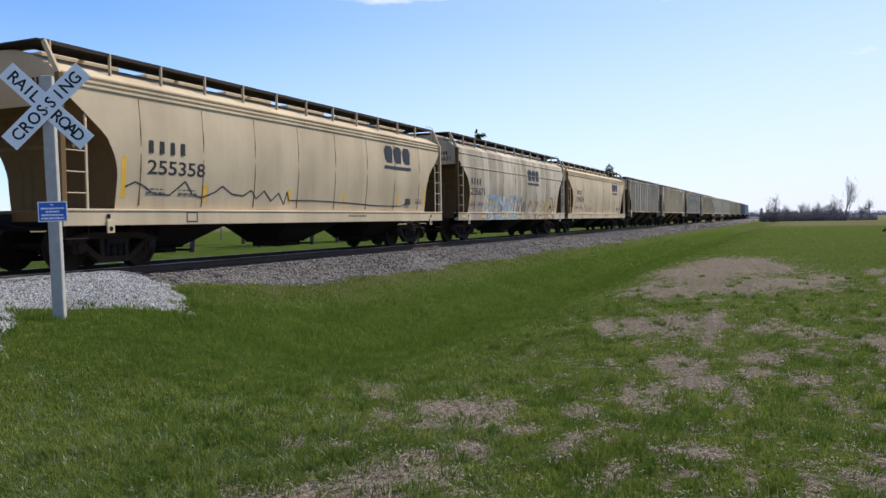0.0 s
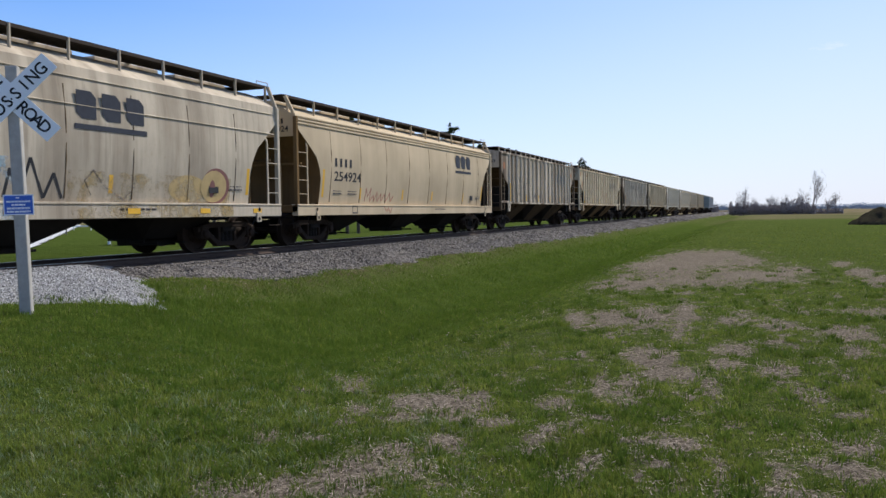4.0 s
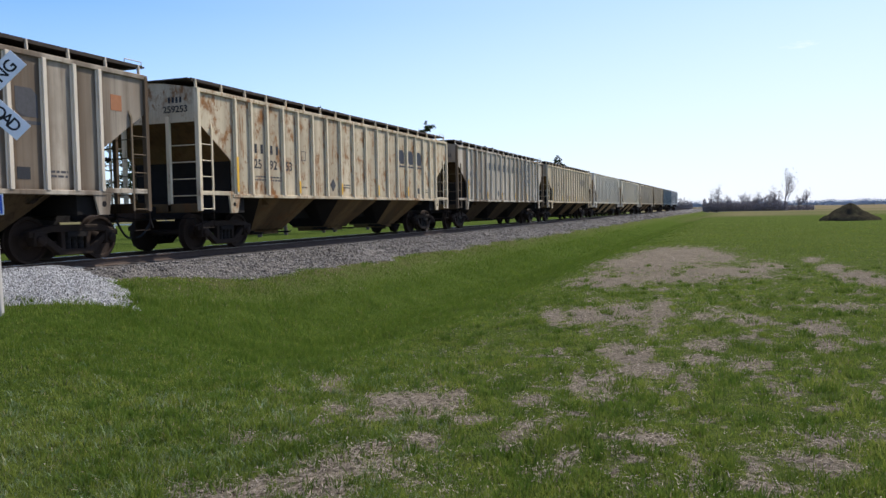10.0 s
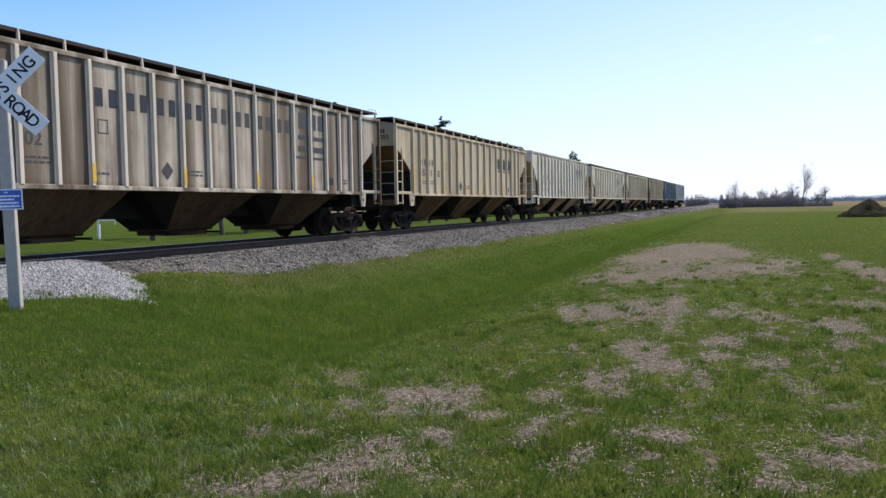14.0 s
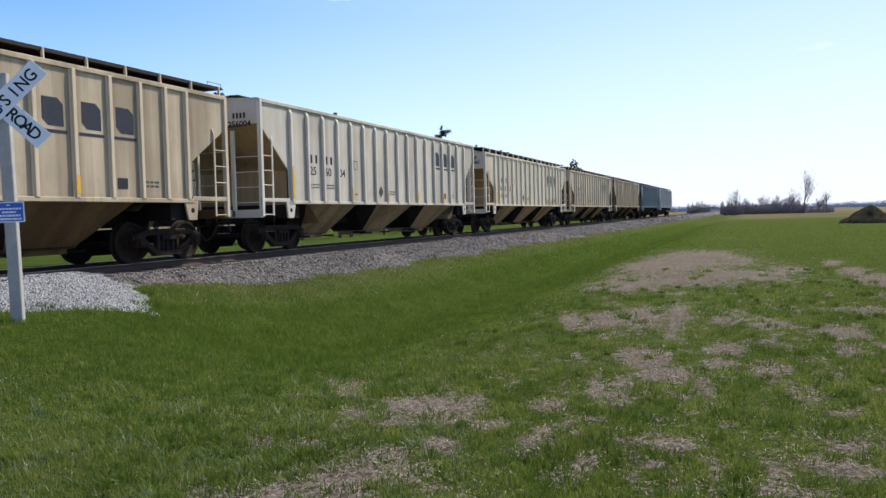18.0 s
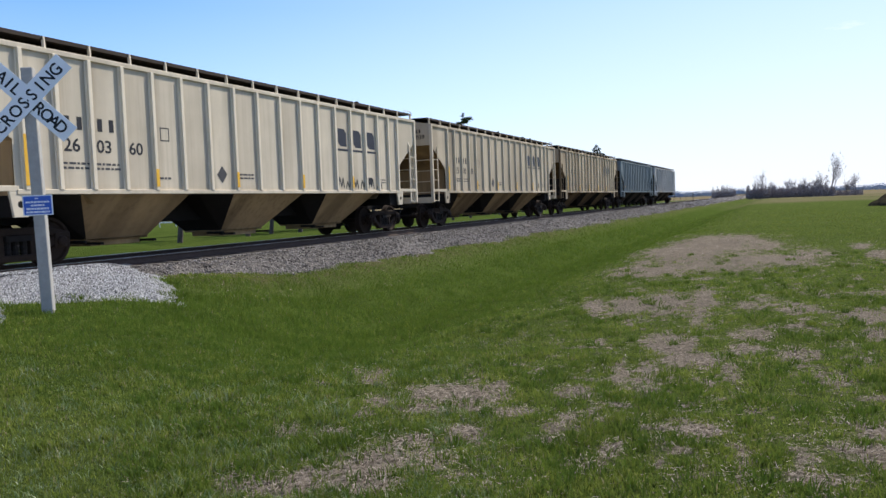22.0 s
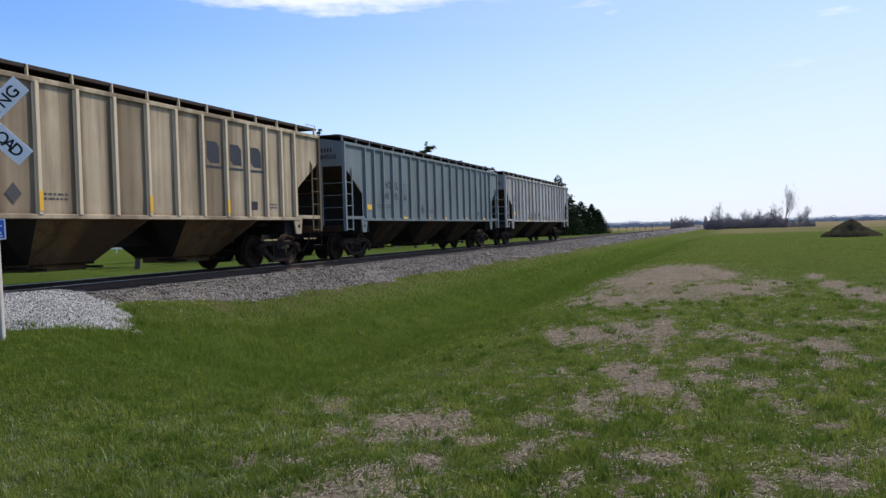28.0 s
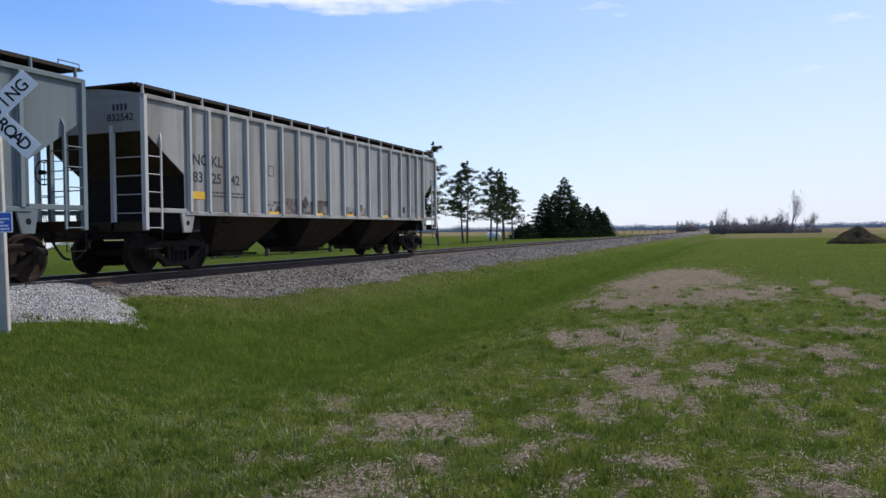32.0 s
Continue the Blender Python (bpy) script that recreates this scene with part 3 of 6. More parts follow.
def scatter(points, radii, seed, squash=0.75):
    """Rough stones as one mesh's arrays."""
    g = np.random.default_rng(seed)
    k = len(points)
    q = g.normal(size=(k, 3, 3))
    q, _ = np.linalg.qr(q)
    shape = octa[None] * g.uniform(0.65, 1.25, (k, 6, 1))
    v = np.einsum("kij,kvj->kvi", q, shape) * radii[:, None, None]
    v[:, :, 2] *= squash
    v += points[:, None]
    f = tri[None] + (np.arange(k) * 6)[:, None, None]
    return v.reshape(-1, 3), f.reshape(-1, 3)


def mesh_arrays(name, v, f, material):
    me = bpy.data.meshes.new(name)
    k = f.shape[1]
    me.vertices.add(len(v))
    me.vertices.foreach_set("co", np.ascontiguousarray(v, dtype=np.float32).ravel())
    me.loops.add(f.size)
    me.loops.foreach_set("vertex_index", np.ascontiguousarray(f, dtype=np.int32).ravel())
    me.polygons.add(len(f))
    me.polygons.foreach_set("loop_start", np.arange(0, f.size, k, dtype=np.int32))
    me.update(calc_edges=True)
    me.materials.append(material)
    return me


def stone_bits(name, dark, light):
    n = Nodes(name, 0.9)
    n.color(n.mix(n.island(), dark, light))
    return n.m


M_STONE = stone_bits("loose_ballast_stone", (0.050, 0.042, 0.035), (0.31, 0.275, 0.24))
v, f = scatter(np.stack([sx, sy, sz + rad * 0.3], 1), rad, 5)
tagged(new("ballast_stones", mesh_arrays("ballast_stones", v, f, M_STONE)), "loose grey ballast stones on the track shoulder", "stones", kind="stuff")

# rails
for side in (1, -1):
    s = Shape()
    rp = [(-0.07, -0.17), (0.07, -0.17), (0.07, -0.155), (0.012, -0.13), (0.012, -0.045), (0.036, -0.035), (0.036, -0.004), (-0.036, -0.004), (-0.036, -0.035), (-0.012, -0.045), (-0.012, -0.13), (-0.07, -0.155)]
    ys = [Y0, -10, 40, 120, 400, Y1]
    for a, b in zip(ys, ys[1:]):
        s.add([(TRACK_X + side * 0.755 + x, y, z) for y in (a, b) for x, z in rp], [(i, (i + 1) % 12, 12 + (i + 1) % 12, 12 + i) for i in range(12)])
    rail = solid("rail", s, M_RAIL, "dark worn steel rail of the single track", "rail", "rails", "structure")
    part("rail_head", Shape().box(TRACK_X + side * 0.755 - 0.028, TRACK_X + side * 0.755 + 0.028, Y0, Y1, -0.004, 0.0), M_RAILTOP, rail, "polished rail head")

# ties, near ones singly
tie_holder = thing("track_ties", (TRACK_X, 0, 0), "dark creosoted timber ties under the rails", "ties", kind="structure")
tie_shape = lambda: Shape().box(-1.3, 1.3, -0.11, 0.11, -0.30, -0.155)
y = 6.0
while y < 140:
    part("tie", tie_shape, M_TIE, tie_holder, at=(random.uniform(-0.04, 0.04), y + random.uniform(-0.03, 0.03), random.uniform(-0.012, 0.006)), bevel=0.012, key="tie")
    y += 0.53

# ---------- lane and crossing ----------
def lane_strip(name, a0, a1, width, material, label, lift=0.02, kerf=0.25):
    rows = []
    k = max(2, int((a1 - a0) / 0.5))
    for i in range(k + 1):
        a = a0 + (a1 - a0) * i / k
        row = []
        for j in range(13):
            wob = noise.noise((a * 0.7, j * 3.0, 2.0)) * kerf if j in (0, 12) else 0
            o = -width * j / 12 + wob
            p = ROAD_P + ROAD_D * a + ROAD_N * o
            row.append((p.x, p.y, max(ground_z(p.x, p.y), -0.15 if abs(p.x - TRACK_X) < 2.2 else -9) + lift))
        rows.append(row)
    return solid(name, Shape().grid(rows), material, label, "road", kind="structure", smooth=True)


M_LANE = stone_material("white_gravel_lane", (0.50, 0.49, 0.47), (0.75, 0.74, 0.71), 26)
lane_strip("road_near", -26, -1.9, 5.5, M_LANE, "pale gravel lane leading up to the crossing")
lane_strip("road_far", 5.0, 170, 5.5, M_LANE, "pale gravel lane leading away beyond the track", 0.09)

# spilled gravel apron beside the crossing
def apron_depth(x, y):
    """How far inside the spilled gravel, about -1 to 1."""
    wob = 0.16 * math.sin(x * 2.3 + y) + 0.12 * math.sin(y * 3.7 - x * 2)
    far = (12.3 + (x + 12.3) * -0.78 - y) / 1.2                   # edge along the ballast
    near = (-7.45 - x - max(0.0, 8.7 - y) * 1.05) / 0.9 + 0.25      # edge towards the grass
    verge = (1.75 - road_off(x, y)) / 0.6                          # the lane's stony verge
    return min(far, max(near, verge)) + wob * 0.5


def in_apron(x, y, depth=0.0):
    wob = 0.16 * np.sin(x * 2.3 + y) + 0.12 * np.sin(y * 3.7 - x * 2)
    near = (-7.45 - x - np.maximum(0.0, 8.7 - y) * 1.05) / 0.9 + 0.25
    verge = (1.75 - road_off(x, y)) / 0.6
    return np.minimum((12.3 + (x + 12.3) * -0.78 - y) / 1.2, np.maximum(near, verge)) + wob * 0.5 > 0.05 + depth


s = Shape()
rows = []
for i in range(61):
    row = []
    for j in range(81):
        x, y = -13.0 + 6.4 * i / 60, 3.2 + 10.2 * j / 80
        d = apron_depth(x, y)
        z = ground_z(x, y) - 0.05 + smooth01(-0.35, 0.8, d) * 0.17 + 0.03 * noise.noise((x * 1.7, y * 1.7, 8.0))
        if d < -0.4:
            z -= 0.2
        if x < TRACK_X + 2.3:
            z = min(z, -0.12)
        row.append((x, y, z))
    rows.append(row)
s.grid(rows)
apron = solid("gravel_apron", s, M_CHIPS, "heap of white limestone gravel beside the crossing", "gravel", kind="structure", smooth=True)
g4 = np.random.default_rng(8)
px, py = g4.uniform(-12.0, -6.8, 30000), g4.uniform(3.4, 13.0, 30000)
dep = np.array([apron_depth(a, b) for a, b in zip(px, py)])
keep = (dep > -0.3) & (g4.random(30000) < 0.25 + dep)
px, py, dep = px[keep], py[keep], dep[keep]
pz = np.array([ground_z(a, b) - 0.045 + smooth01(-0.35, 0.8, d) * 0.17 + 0.03 * noise.noise((a * 1.7, b * 1.7, 8.0)) for a, b, d in zip(px, py, dep)])
pr = g4.uniform(0.006, 0.019, len(px))
M_CHIP = stone_bits("loose_limestone_chip", (0.11, 0.10, 0.09), (0.60, 0.585, 0.56))
v, f = scatter(np.stack([px, py, pz], 1), pr, 9)
tagged(new("gravel_stones", mesh_arrays("gravel_stones", v, f, M_CHIP)), "loose white limestone chips", "gravel", kind="stuff")


# ---------- freight cars ----------
WHEEL_R = 0.457


def bogie(car, y):
    """A two-axle truck: bolster, side frames, wheelsets."""
    b = part("bogie", lambda: Shape().box(-1.0, 1.0, -0.2, 0.2, 0.42, 0.72).box(-0.3, 0.3, -0.3, 0.3, 0.72, 0.86), M_UNDER, car, "dark cast steel truck", at=(0, y, 0), bevel=0.02, key="bolster")

    def frame_shape():
        q = Shape()
        for sx in (1,):
            x0, x1 = 0.93, 1.09
            q.prism([(-1.12, 0.62), (-0.62, 0.74), (0.62, 0.74), (1.12, 0.62), (1.12, 0.50), (0.60, 0.60), (-0.60, 0.60), (-1.12, 0.50)], x0, x1)
            q.bar((1.01, -0.86, 0.56), (1.01, -0.36, 0.20), 0.13, 0.15)
            q.bar((1.01, 0.86, 0.56), (1.01, 0.36, 0.20), 0.13, 0.15)
            q.prism([(-0.44, 0.14), (0.44, 0.14), (0.40, 0.26), (-0.40, 0.26)], x0, x1)
            q.box(x0 + 0.01, x1 - 0.01, -0.36, -0.26, 0.22, 0.64)
            q.box(x0 + 0.01, x1 - 0.01, 0.26, 0.36, 0.22, 0.64)
            for yy in (-0.89, 0.89):
                q.box(0.92, 1.12, yy - 0.14, yy + 0.14, 0.34, 0.62)
        return q

    def springs():
        q = Shape()
        for yy in (-0.16, 0.0, 0.16):
            q.lathe([(0.26, 0.062), (0.30, 0.07), (0.34, 0.062), (0.38, 0.07), (0.42, 0.062), (0.46, 0.07), (0.50, 0.062)], 10, "z", (1.01, yy, 0))
        q.box(0.90, 1.13, -0.25, 0.25, 0.50, 0.60)
        return q

    for k in (1, -1):
        m = part("side_frame", frame_shape, M_STEEL, b, bevel=0.015, key="side_frame")
        m.rotation_euler = (0, 0, 0 if k > 0 else math.pi)
        g = part("spring_nest", springs, M_UNDER, b, key="springs")
        g.rotation_euler = (0, 0, 0 if k > 0 else math.pi)
        for yy in (-0.89, 0.89):
            part("bearing_cap", lambda: Shape().lathe([(0, 0.10), (0.04, 0.10), (0.06, 0.08), (0.07, 0.03)], 12, "x"), M_WHEEL, b, at=(1.12 * k, yy, WHEEL_R), key="cap%d" % k) if k > 0 else None
    made = []

    def wheelset_shape():
        q = Shape()
        q.lathe([(-1.0, 0.075), (1.0, 0.075)], 12, "x")
        for k in (1, -1):
            pr = [(0.655, 0.05), (0.655, 0.36), (0.675, 0.40), (0.672, 0.475), (0.70, 0.475), (0.712, WHEEL_R), (0.82, WHEEL_R - 0.006), (0.82, 0.395), (0.775, 0.37), (0.745, 0.18), (0.80, 0.13), (0.82, 0.05)]
            q.lathe([(k * a, r) for a, r in pr], 32, "x")
        return q

    for yy in (-0.89, 0.89):
        w = part("wheelset", wheelset_shape, M_WHEEL, b, at=(0, yy, WHEEL_R), smooth=True, key="wheelset")
        made.append((w, yy))
    return made


def end_gear(car, e, half, paint):
    """Coupler, sill, hose and platform at one end; e is -1 or 1."""
    y = e * half
    part("centre_sill", lambda: Shape().box(-0.26, 0.26, min(y - e * 3.2, y + e * 0.12), max(y - e * 3.2, y + e * 0.12), 0.78, 1.10), M_UNDER, car, bevel=0.01)
    s = Shape().box(-0.07, 0.07, min(y, y + e * 0.62), max(y, y + e * 0.62), 0.82, 0.96)
    s.prism([(y + e * 0.48, 0.74), (y + e * 0.82, 0.76), (y + e * 0.86, 0.9), (y + e * 0.82, 1.02), (y + e * 0.48, 1.03)], -0.15, 0.17)
    part("coupler", s, M_WHEEL, car, "rusty knuckle coupler", bevel=0.03)
    pts = [(0.34, y + e * 0.25, 0.80)] + [(0.34 - 0.05 * t, y + e * (0.25 + 0.5 * t), 0.80 - 0.42 * math.sin(math.pi * 0.55 * t)) for t in (0.2, 0.4, 0.6, 0.8, 1.0)]
    part("air_hose", Shape().tube(pts, 0.026, 6), M_HOSE, car)
    part("end_sill", Shape().box(-1.5, 1.5, min(y, y - e * 0.14), max(y, y - e * 0.14), 0.95, 1.16), paint, car, bevel=0.01)
    part("cut_lever", Shape().tube([(-0.2, y + e * 0.3, 0.95), (0.3, y + e * 0.2, 0.9), (0.9, y + e * 0.1, 0.82), (1.45, y + e * 0.08, 0.80), (1.5, y + e * 0.1, 0.62)], 0.014, 5), M_UNDER, car)


def ladder(car, e, k, half, paint, z0, z1, y_in, y_out, x):
    """A side ladder: two stiles, with its rungs below it."""
    ya, yb = e * (half - y_in), e * (half - y_out)
    st = Shape()
    st.bar((k * x, yb, z0), (k * x, yb, z1), 0.045, 0.03)
    st.bar((k * x, yb, z1), (k * (x - 0.05), yb - e * 0.04, z1 + 0.16), 0.045, 0.03)
    st.bar((k * x, ya, z0), (k * x, ya, z1 + 0.25), 0.05, 0.03)
    la = part("ladder", st, paint, car)
    z = z0 + 0.03
    while z < z1 - 0.05:
        part("rung", lambda: Shape().tube([(0, ya, 0), (0, yb, 0)], 0.013, 6), paint, la, at=(k * x, 0, z), key="rung%.2f%.2f" % (ya, yb))
        z += 0.385
    st2 = Shape().tube([(k * x, ya, z0), (k * x, ya, z0 - 0.42), (k * x, yb, z0 - 0.42), (k * x, yb, z0)], 0.014, 6)
    part("sill_step", st2, M_STEEL, car)


def end_frame(car, e, half, paint, z_top, inner=True):
    """Corner posts, inner posts and the grab irons of an end."""
    for k in (1, -1):
        part("corner_post", Shape().box(min(k * 1.47, k * 1.58), max(k * 1.47, k * 1.58), min(e * half, e * (half - 0.11)), max(e * half, e * (half - 0.11)), 0.98, z_top), paint, car, bevel=0.01)
        if inner:
            part("end_post", Shape().box(min(k * 0.62, k * 0.72), max(k * 0.62, k * 0.72), min(e * half, e * (half - 0.09)), max(e * half, e * (half - 0.09)), 0.98, 3.25), paint, car, bevel=0.01)
            for z in (1.35, 1.75, 2.15, 2.55):
                part("grab_iron", lambda: Shape().tube([(0.70, 0, 0), (1.50, 0, 0)], 0.012, 5), paint, car, at=(0 if k > 0 else -2.2, e * (half - 0.05), z), key="grab")
    part("brake_wheel", lambda: Shape().tube([(0.25 * math.cos(q * math.pi / 8), 0, 0.25 * math.sin(q * math.pi / 8)) for q in range(17)], 0.014, 5).tube([(-0.24, 0, 0), (0.24, 0, 0)], 0.010, 4).tube([(0, 0, -0.24), (0, 0, 0.24)], 0.010, 4).lathe([(-0.1, 0.05), (0.03, 0.04)], 8, "y"), M_UNDER, car, at=(0.35, e * (half + 0.10), 2.15), key="brake") if e > 0 else None


def running_board(car, half, paint, z, xo=1.40, xi=0.46, n=15, foot=(1.40, 3.9), posts=True):
    """Two walkways along the roof, cross walks at the ends, brackets."""
    for k in (1, -1):
        x0, x1 = (xi, xo) if k > 0 else (-xo, -xi)
        s = Shape().box(x0, x1, -half - 0.02, half + 0.02, z, z + 0.035)
        s.box(k * xo - 0.012, k * xo + 0.012, -half - 0.02, half + 0.02, z - 0.03, z + 0.04)
        part("running_board", s, M_BOARD, car, "rusty steel grating walkway")
        if posts:
            for i in range(n):
                y = -half + 0.12 + (2 * half - 0.24) * i / (n - 1)
                part("board_bracket", lambda: Shape().bar((k * (foot[0] + 0.012), 0, foot[1] - 0.04), (k * (xo + 0.012), 0, z + 0.03), 0.06, 0.03, (0, 1, 0)), paint, car, at=(0, y, 0), key="brk%d%.2f%.2f%.2f" % (k, xo, z, foot[1]))
    for e in (1, -1):
        y = e * (half + 0.02)
        w = min(xo, 1.40) if posts else 1.0
        part("cross_walk", Shape().box(-w, w, min(y + e * 0.10, y - e * 0.45), max(y + e * 0.10, y - e * 0.45), z + 0.002, z + 0.030), M_BOARD, car, "rusty steel cross walk")
        if e > 0:
            for k in (1, -1):
                part("roof_grab", Shape().tube([(k * w, y, z + 0.03), (k * w, y, z + 0.12), (k * w, y - e * 0.5, z + 0.12), (k * w, y - e * 0.5, z + 0.03)], 0.012, 5), paint, car)


def hatches(car, half, z, paint):
    n = 6
    for i in range(n):
        y = -half + 1.6 + (2 * half - 3.2) * i / (n - 1)
        part("roof_hatch", lambda: Shape().box(-0.36, 0.36, -0.95, 0.95, 0, 0.10).box(-0.40, 0.40, -0.06, 0.06, 0.08, 0.14), paint, car, at=(0, y, z - 0.02), bevel=0.02, key="hatch" + paint.name)


def marking(car, y0, y1, z0, z1, x, material, name="stencil_bar", label=""):
    return part(name, Shape().box(x, x + 0.004, y0, y1, z0, z1), material, car, label)


def number(car, text, y, z, size, x, material, half, width=0.92):
    me = letters(text, size, 0.002, width)
    me.transform(Matrix.Rotation(radians(90), 4, "Z"))
    me.materials.clear()
    me.materials.append(material)
    me.name = "car_number"
    ob = new("car_number", me)
    ob.parent, ob.location = car, (x, y - half, z)
    ob["label"] = "stencilled car number"
    return ob


def stencil_word(car, y, z, h, n, pitch, w, x, material, half):
    """A name that is not spelled: an upright bar for each letter."""
    for i in range(n):
        a = y + i * pitch - half
        part("stencil_mark", Shape().box(x, x + 0.004, a + 0.2 * w, a + 0.75 * w, z, z + h), material, car)


def emblem(car, spots, z0, z1, w, x, material, half, under=0.06, gap=0.07):
    """The owner's emblem as three heavy blocks with a bar below."""
    for y in spots:
        a, h = y - half, z1 - z0
        c, m = 0.22, 0.09 * w
        poly = [(a + m + c * w, z0), (a + w - m, z0), (a + w - m, z1 - c * h), (a + w - m - c * w, z1), (a + m, z1), (a + m, z0 + c * h)]
        part("emblem_block", Shape().prism(poly, x, x + 0.003), material, car, "dark emblem block")
        if under:
            marking(car, a - 0.02, a + w + 0.02, z0 - gap - under, z0 - gap, x, material, "emblem_bar")


def small_print(car, spots, x, material, half):
    """Rows of unreadable stencilling: y, z, width, rows."""
    for y, z, w, rows in spots:
        s = Shape()
        for r in range(rows):
            c = 0.0
            while c < w:
                l = random.uniform(0.05, 0.16)
                s.box(x, x + 0.003, y + c - half, y + min(w, c + l) - half, z - r * 0.085, z - r * 0.085 + 0.04)
                c += l + 0.035
        part("small_print", s, material, car)["kind"] = "stuff"


def side_x(z):
    """How far the round-sided car's side stands out at a height."""
    return 1.44 + 0.14 * math.sin(math.pi * min(1.0, max(0.0, (z - 1.1) / 2.9)))


def tag_strokes(car, path, x, w, material, half, label):
    """Spray-paint scrawl: short strokes along a broken line."""
    s = Shape()
    for (a, b), (c, d) in zip(path, path[1:]):
        xa, xc = (x, x) if x else (side_x(b), side_x(d))
        s.bar((xa + 0.003, a - half, b), (xc + 0.003, c - half, d), w, 0.006)
    part("spray_tag", s, material, car, label)


def hopper(car, half, paint, y0, y1, yb0, yb1, zt, zb, xt=1.50, xb=0.92, cut=(0.56, 0.22)):
    """One discharge bay: four sloping plates, a frame and the gate."""
    a0, a1, b0, b1 = y0 - half, y1 - half, yb0 - half, yb1 - half
    xa = xt * 0.60
    top = [(xa, a0), (xt, a0 + cut[0]), (xt, a1 - cut[1]), (xt * 0.8, a1), (-xt * 0.8, a1), (-xt, a1 - cut[1]), (-xt, a0 + cut[0]), (-xa, a0)]
    low = [(xb, b0), (xb, b1), (-xb, b1), (-xb, b0)]
    rim = [(p, q, zt) for p, q in top] + [(p, q, zb) for p, q in low]
    s = Shape().add(rim, [(0, 1, 8), (2, 3, 9), (3, 4, 10, 9), (4, 5, 10), (6, 7, 11), (7, 0, 8, 11), (8, 9, 10, 11), (7, 6, 5, 4, 3, 2, 1, 0)])
    # near-black here stands for the plates' shade as well as soot
    h = part("hopper_bay", s, M_UNDER, car, "sooty sloping bay plates, blackened for shade")
    for k in (1, -1):
        i = (1, 2, 9, 8) if k > 0 else (5, 6, 11, 10)
        quad = [rim[j] for j in i]
        part("bay_side", Shape().add(quad + [(x - k * 0.02, y, z) for x, y, z in quad], [(0, 1, 2, 3), (7, 6, 5, 4), (0, 4, 5, 1), (1, 5, 6, 2), (2, 6, 7, 3), (3, 7, 4, 0)]), paint, h)
        # a stiffener and the flange along the bay's lower edge
        a, b = Vector(quad[3]), Vector(quad[2])
        if k < 0:
            a, b = b, a
        part("bay_flange", Shape().bar(a + Vector((0, 0, 0.02)), b + Vector((0, 0, 0.02)), 0.05, 0.06), paint, h)
    part("outlet_gate", Shape().box(-xb - 0.03, xb + 0.03, b0 - 0.03, b1 + 0.03, zb - 0.02, zb + 0.03).box(-xb + 0.06, xb - 0.06, b0 + 0.16, b1 - 0.10, zb - 0.13, zb - 0.02), paint, h, bevel=0.01)
    for q in (b0 + 0.09, b1 - 0.09):
        part("gate_rack", Shape().box(xb - 0.1, xb + 0.34, q - 0.04, q + 0.04, zb - 0.10, zb - 0.05), M_UNDER, h)
    part("gate_rod", Shape().tube([(xb - 0.2, b0 - 0.28, zb - 0.03), (xb + 0.3, b0 - 0.28, zb - 0.03)], 0.03, 7), M_UNDER, h)


def end_marks(car, no, y, z_word, z_no, material):
    """Owner's bars and the number on the end panel."""
    for i in range(4):
        part("stencil_mark", Shape().box(0.72 + i * 0.11, 0.78 + i * 0.11, y - 0.004, y, z_word, z_word + 0.14), material, car)
    if no:
        me = letters(no, 0.22, 0.002, 1.1)
        me.materials.clear()
        me.materials.append(material)
        ob = new("end_number", me)
        ob.parent, ob.location = car, (0.56, y - 0.002, z_no)
        ob["label"] = "stencilled number on the end panel"


def seed_of(label):
    """0: number in the second bay; 1: in the first; 2: in the third."""
    return 1 if "train's tail" in label or "old lettering" in label else 2 if "blue-grey" in label else 0


def post_grime(car, k, spots, half, ce, zt, z1, zc, zb, paint):
    """The side sheet between the posts; "seam" is strongest where grime gathers along a post."""
    ln = 2 * half
    stops = [(0.0, 0.5), (ce * 0.5, 0.0)]
    for i, y in enumerate(spots):
        for o, q in ((-0.24, 0.35), (-0.11, 1.0), (0.11, 1.0), (0.24, 0.35)):
            stops.append((y + o, q))
        if i + 1 < len(spots):
            stops.append(((y + spots[i + 1]) / 2, 0.0))
    stops = [q for q in stops if abs(q[0] - ce) > 0.02 and abs(q[0] - ln + ce) > 0.02]
    stops = sorted(stops + [(ce, 0.4), (ln - ce, 0.4), (ln - ce * 0.5, 0.0), (ln, 0.5)])
    upper, lower = (0.0, 0.5, 0.9, 1.0), (0.0, 0.15, 0.5)
    v, f, seam, columns = [], [], [], []
    for y, q in stops:
        end = min(y, ln - y)
        low = zc if end >= ce - 1e-6 else z1 + (zc - z1) * end / ce
        zs = [low + (zt - low) * u for u in upper]
        if end >= ce - 1e-6:
            zs = [zb + (zc - zb) * u for u in lower] + zs
        columns.append((len(v), len(zs)))
        for z in zs:
            v.append((k * 1.53, y - half, z))
            seam.append(q + (0.45 if z < zb + 0.01 else 0.2 if z > zt - 0.01 else 0.0))
    for (a, na), (b, nb) in zip(columns, columns[1:]):
        n = min(na, nb)
        a, b = a + na - n, b + nb - n
        f += [(a + i, b + i, b + i + 1, a + i + 1) for i in range(n - 1)]
    sheet = part("side_sheet", Shape().add(v, f), paint, car)
    sheet.data.attributes.new("seam", "FLOAT", "POINT").data.foreach_set("value", seam)


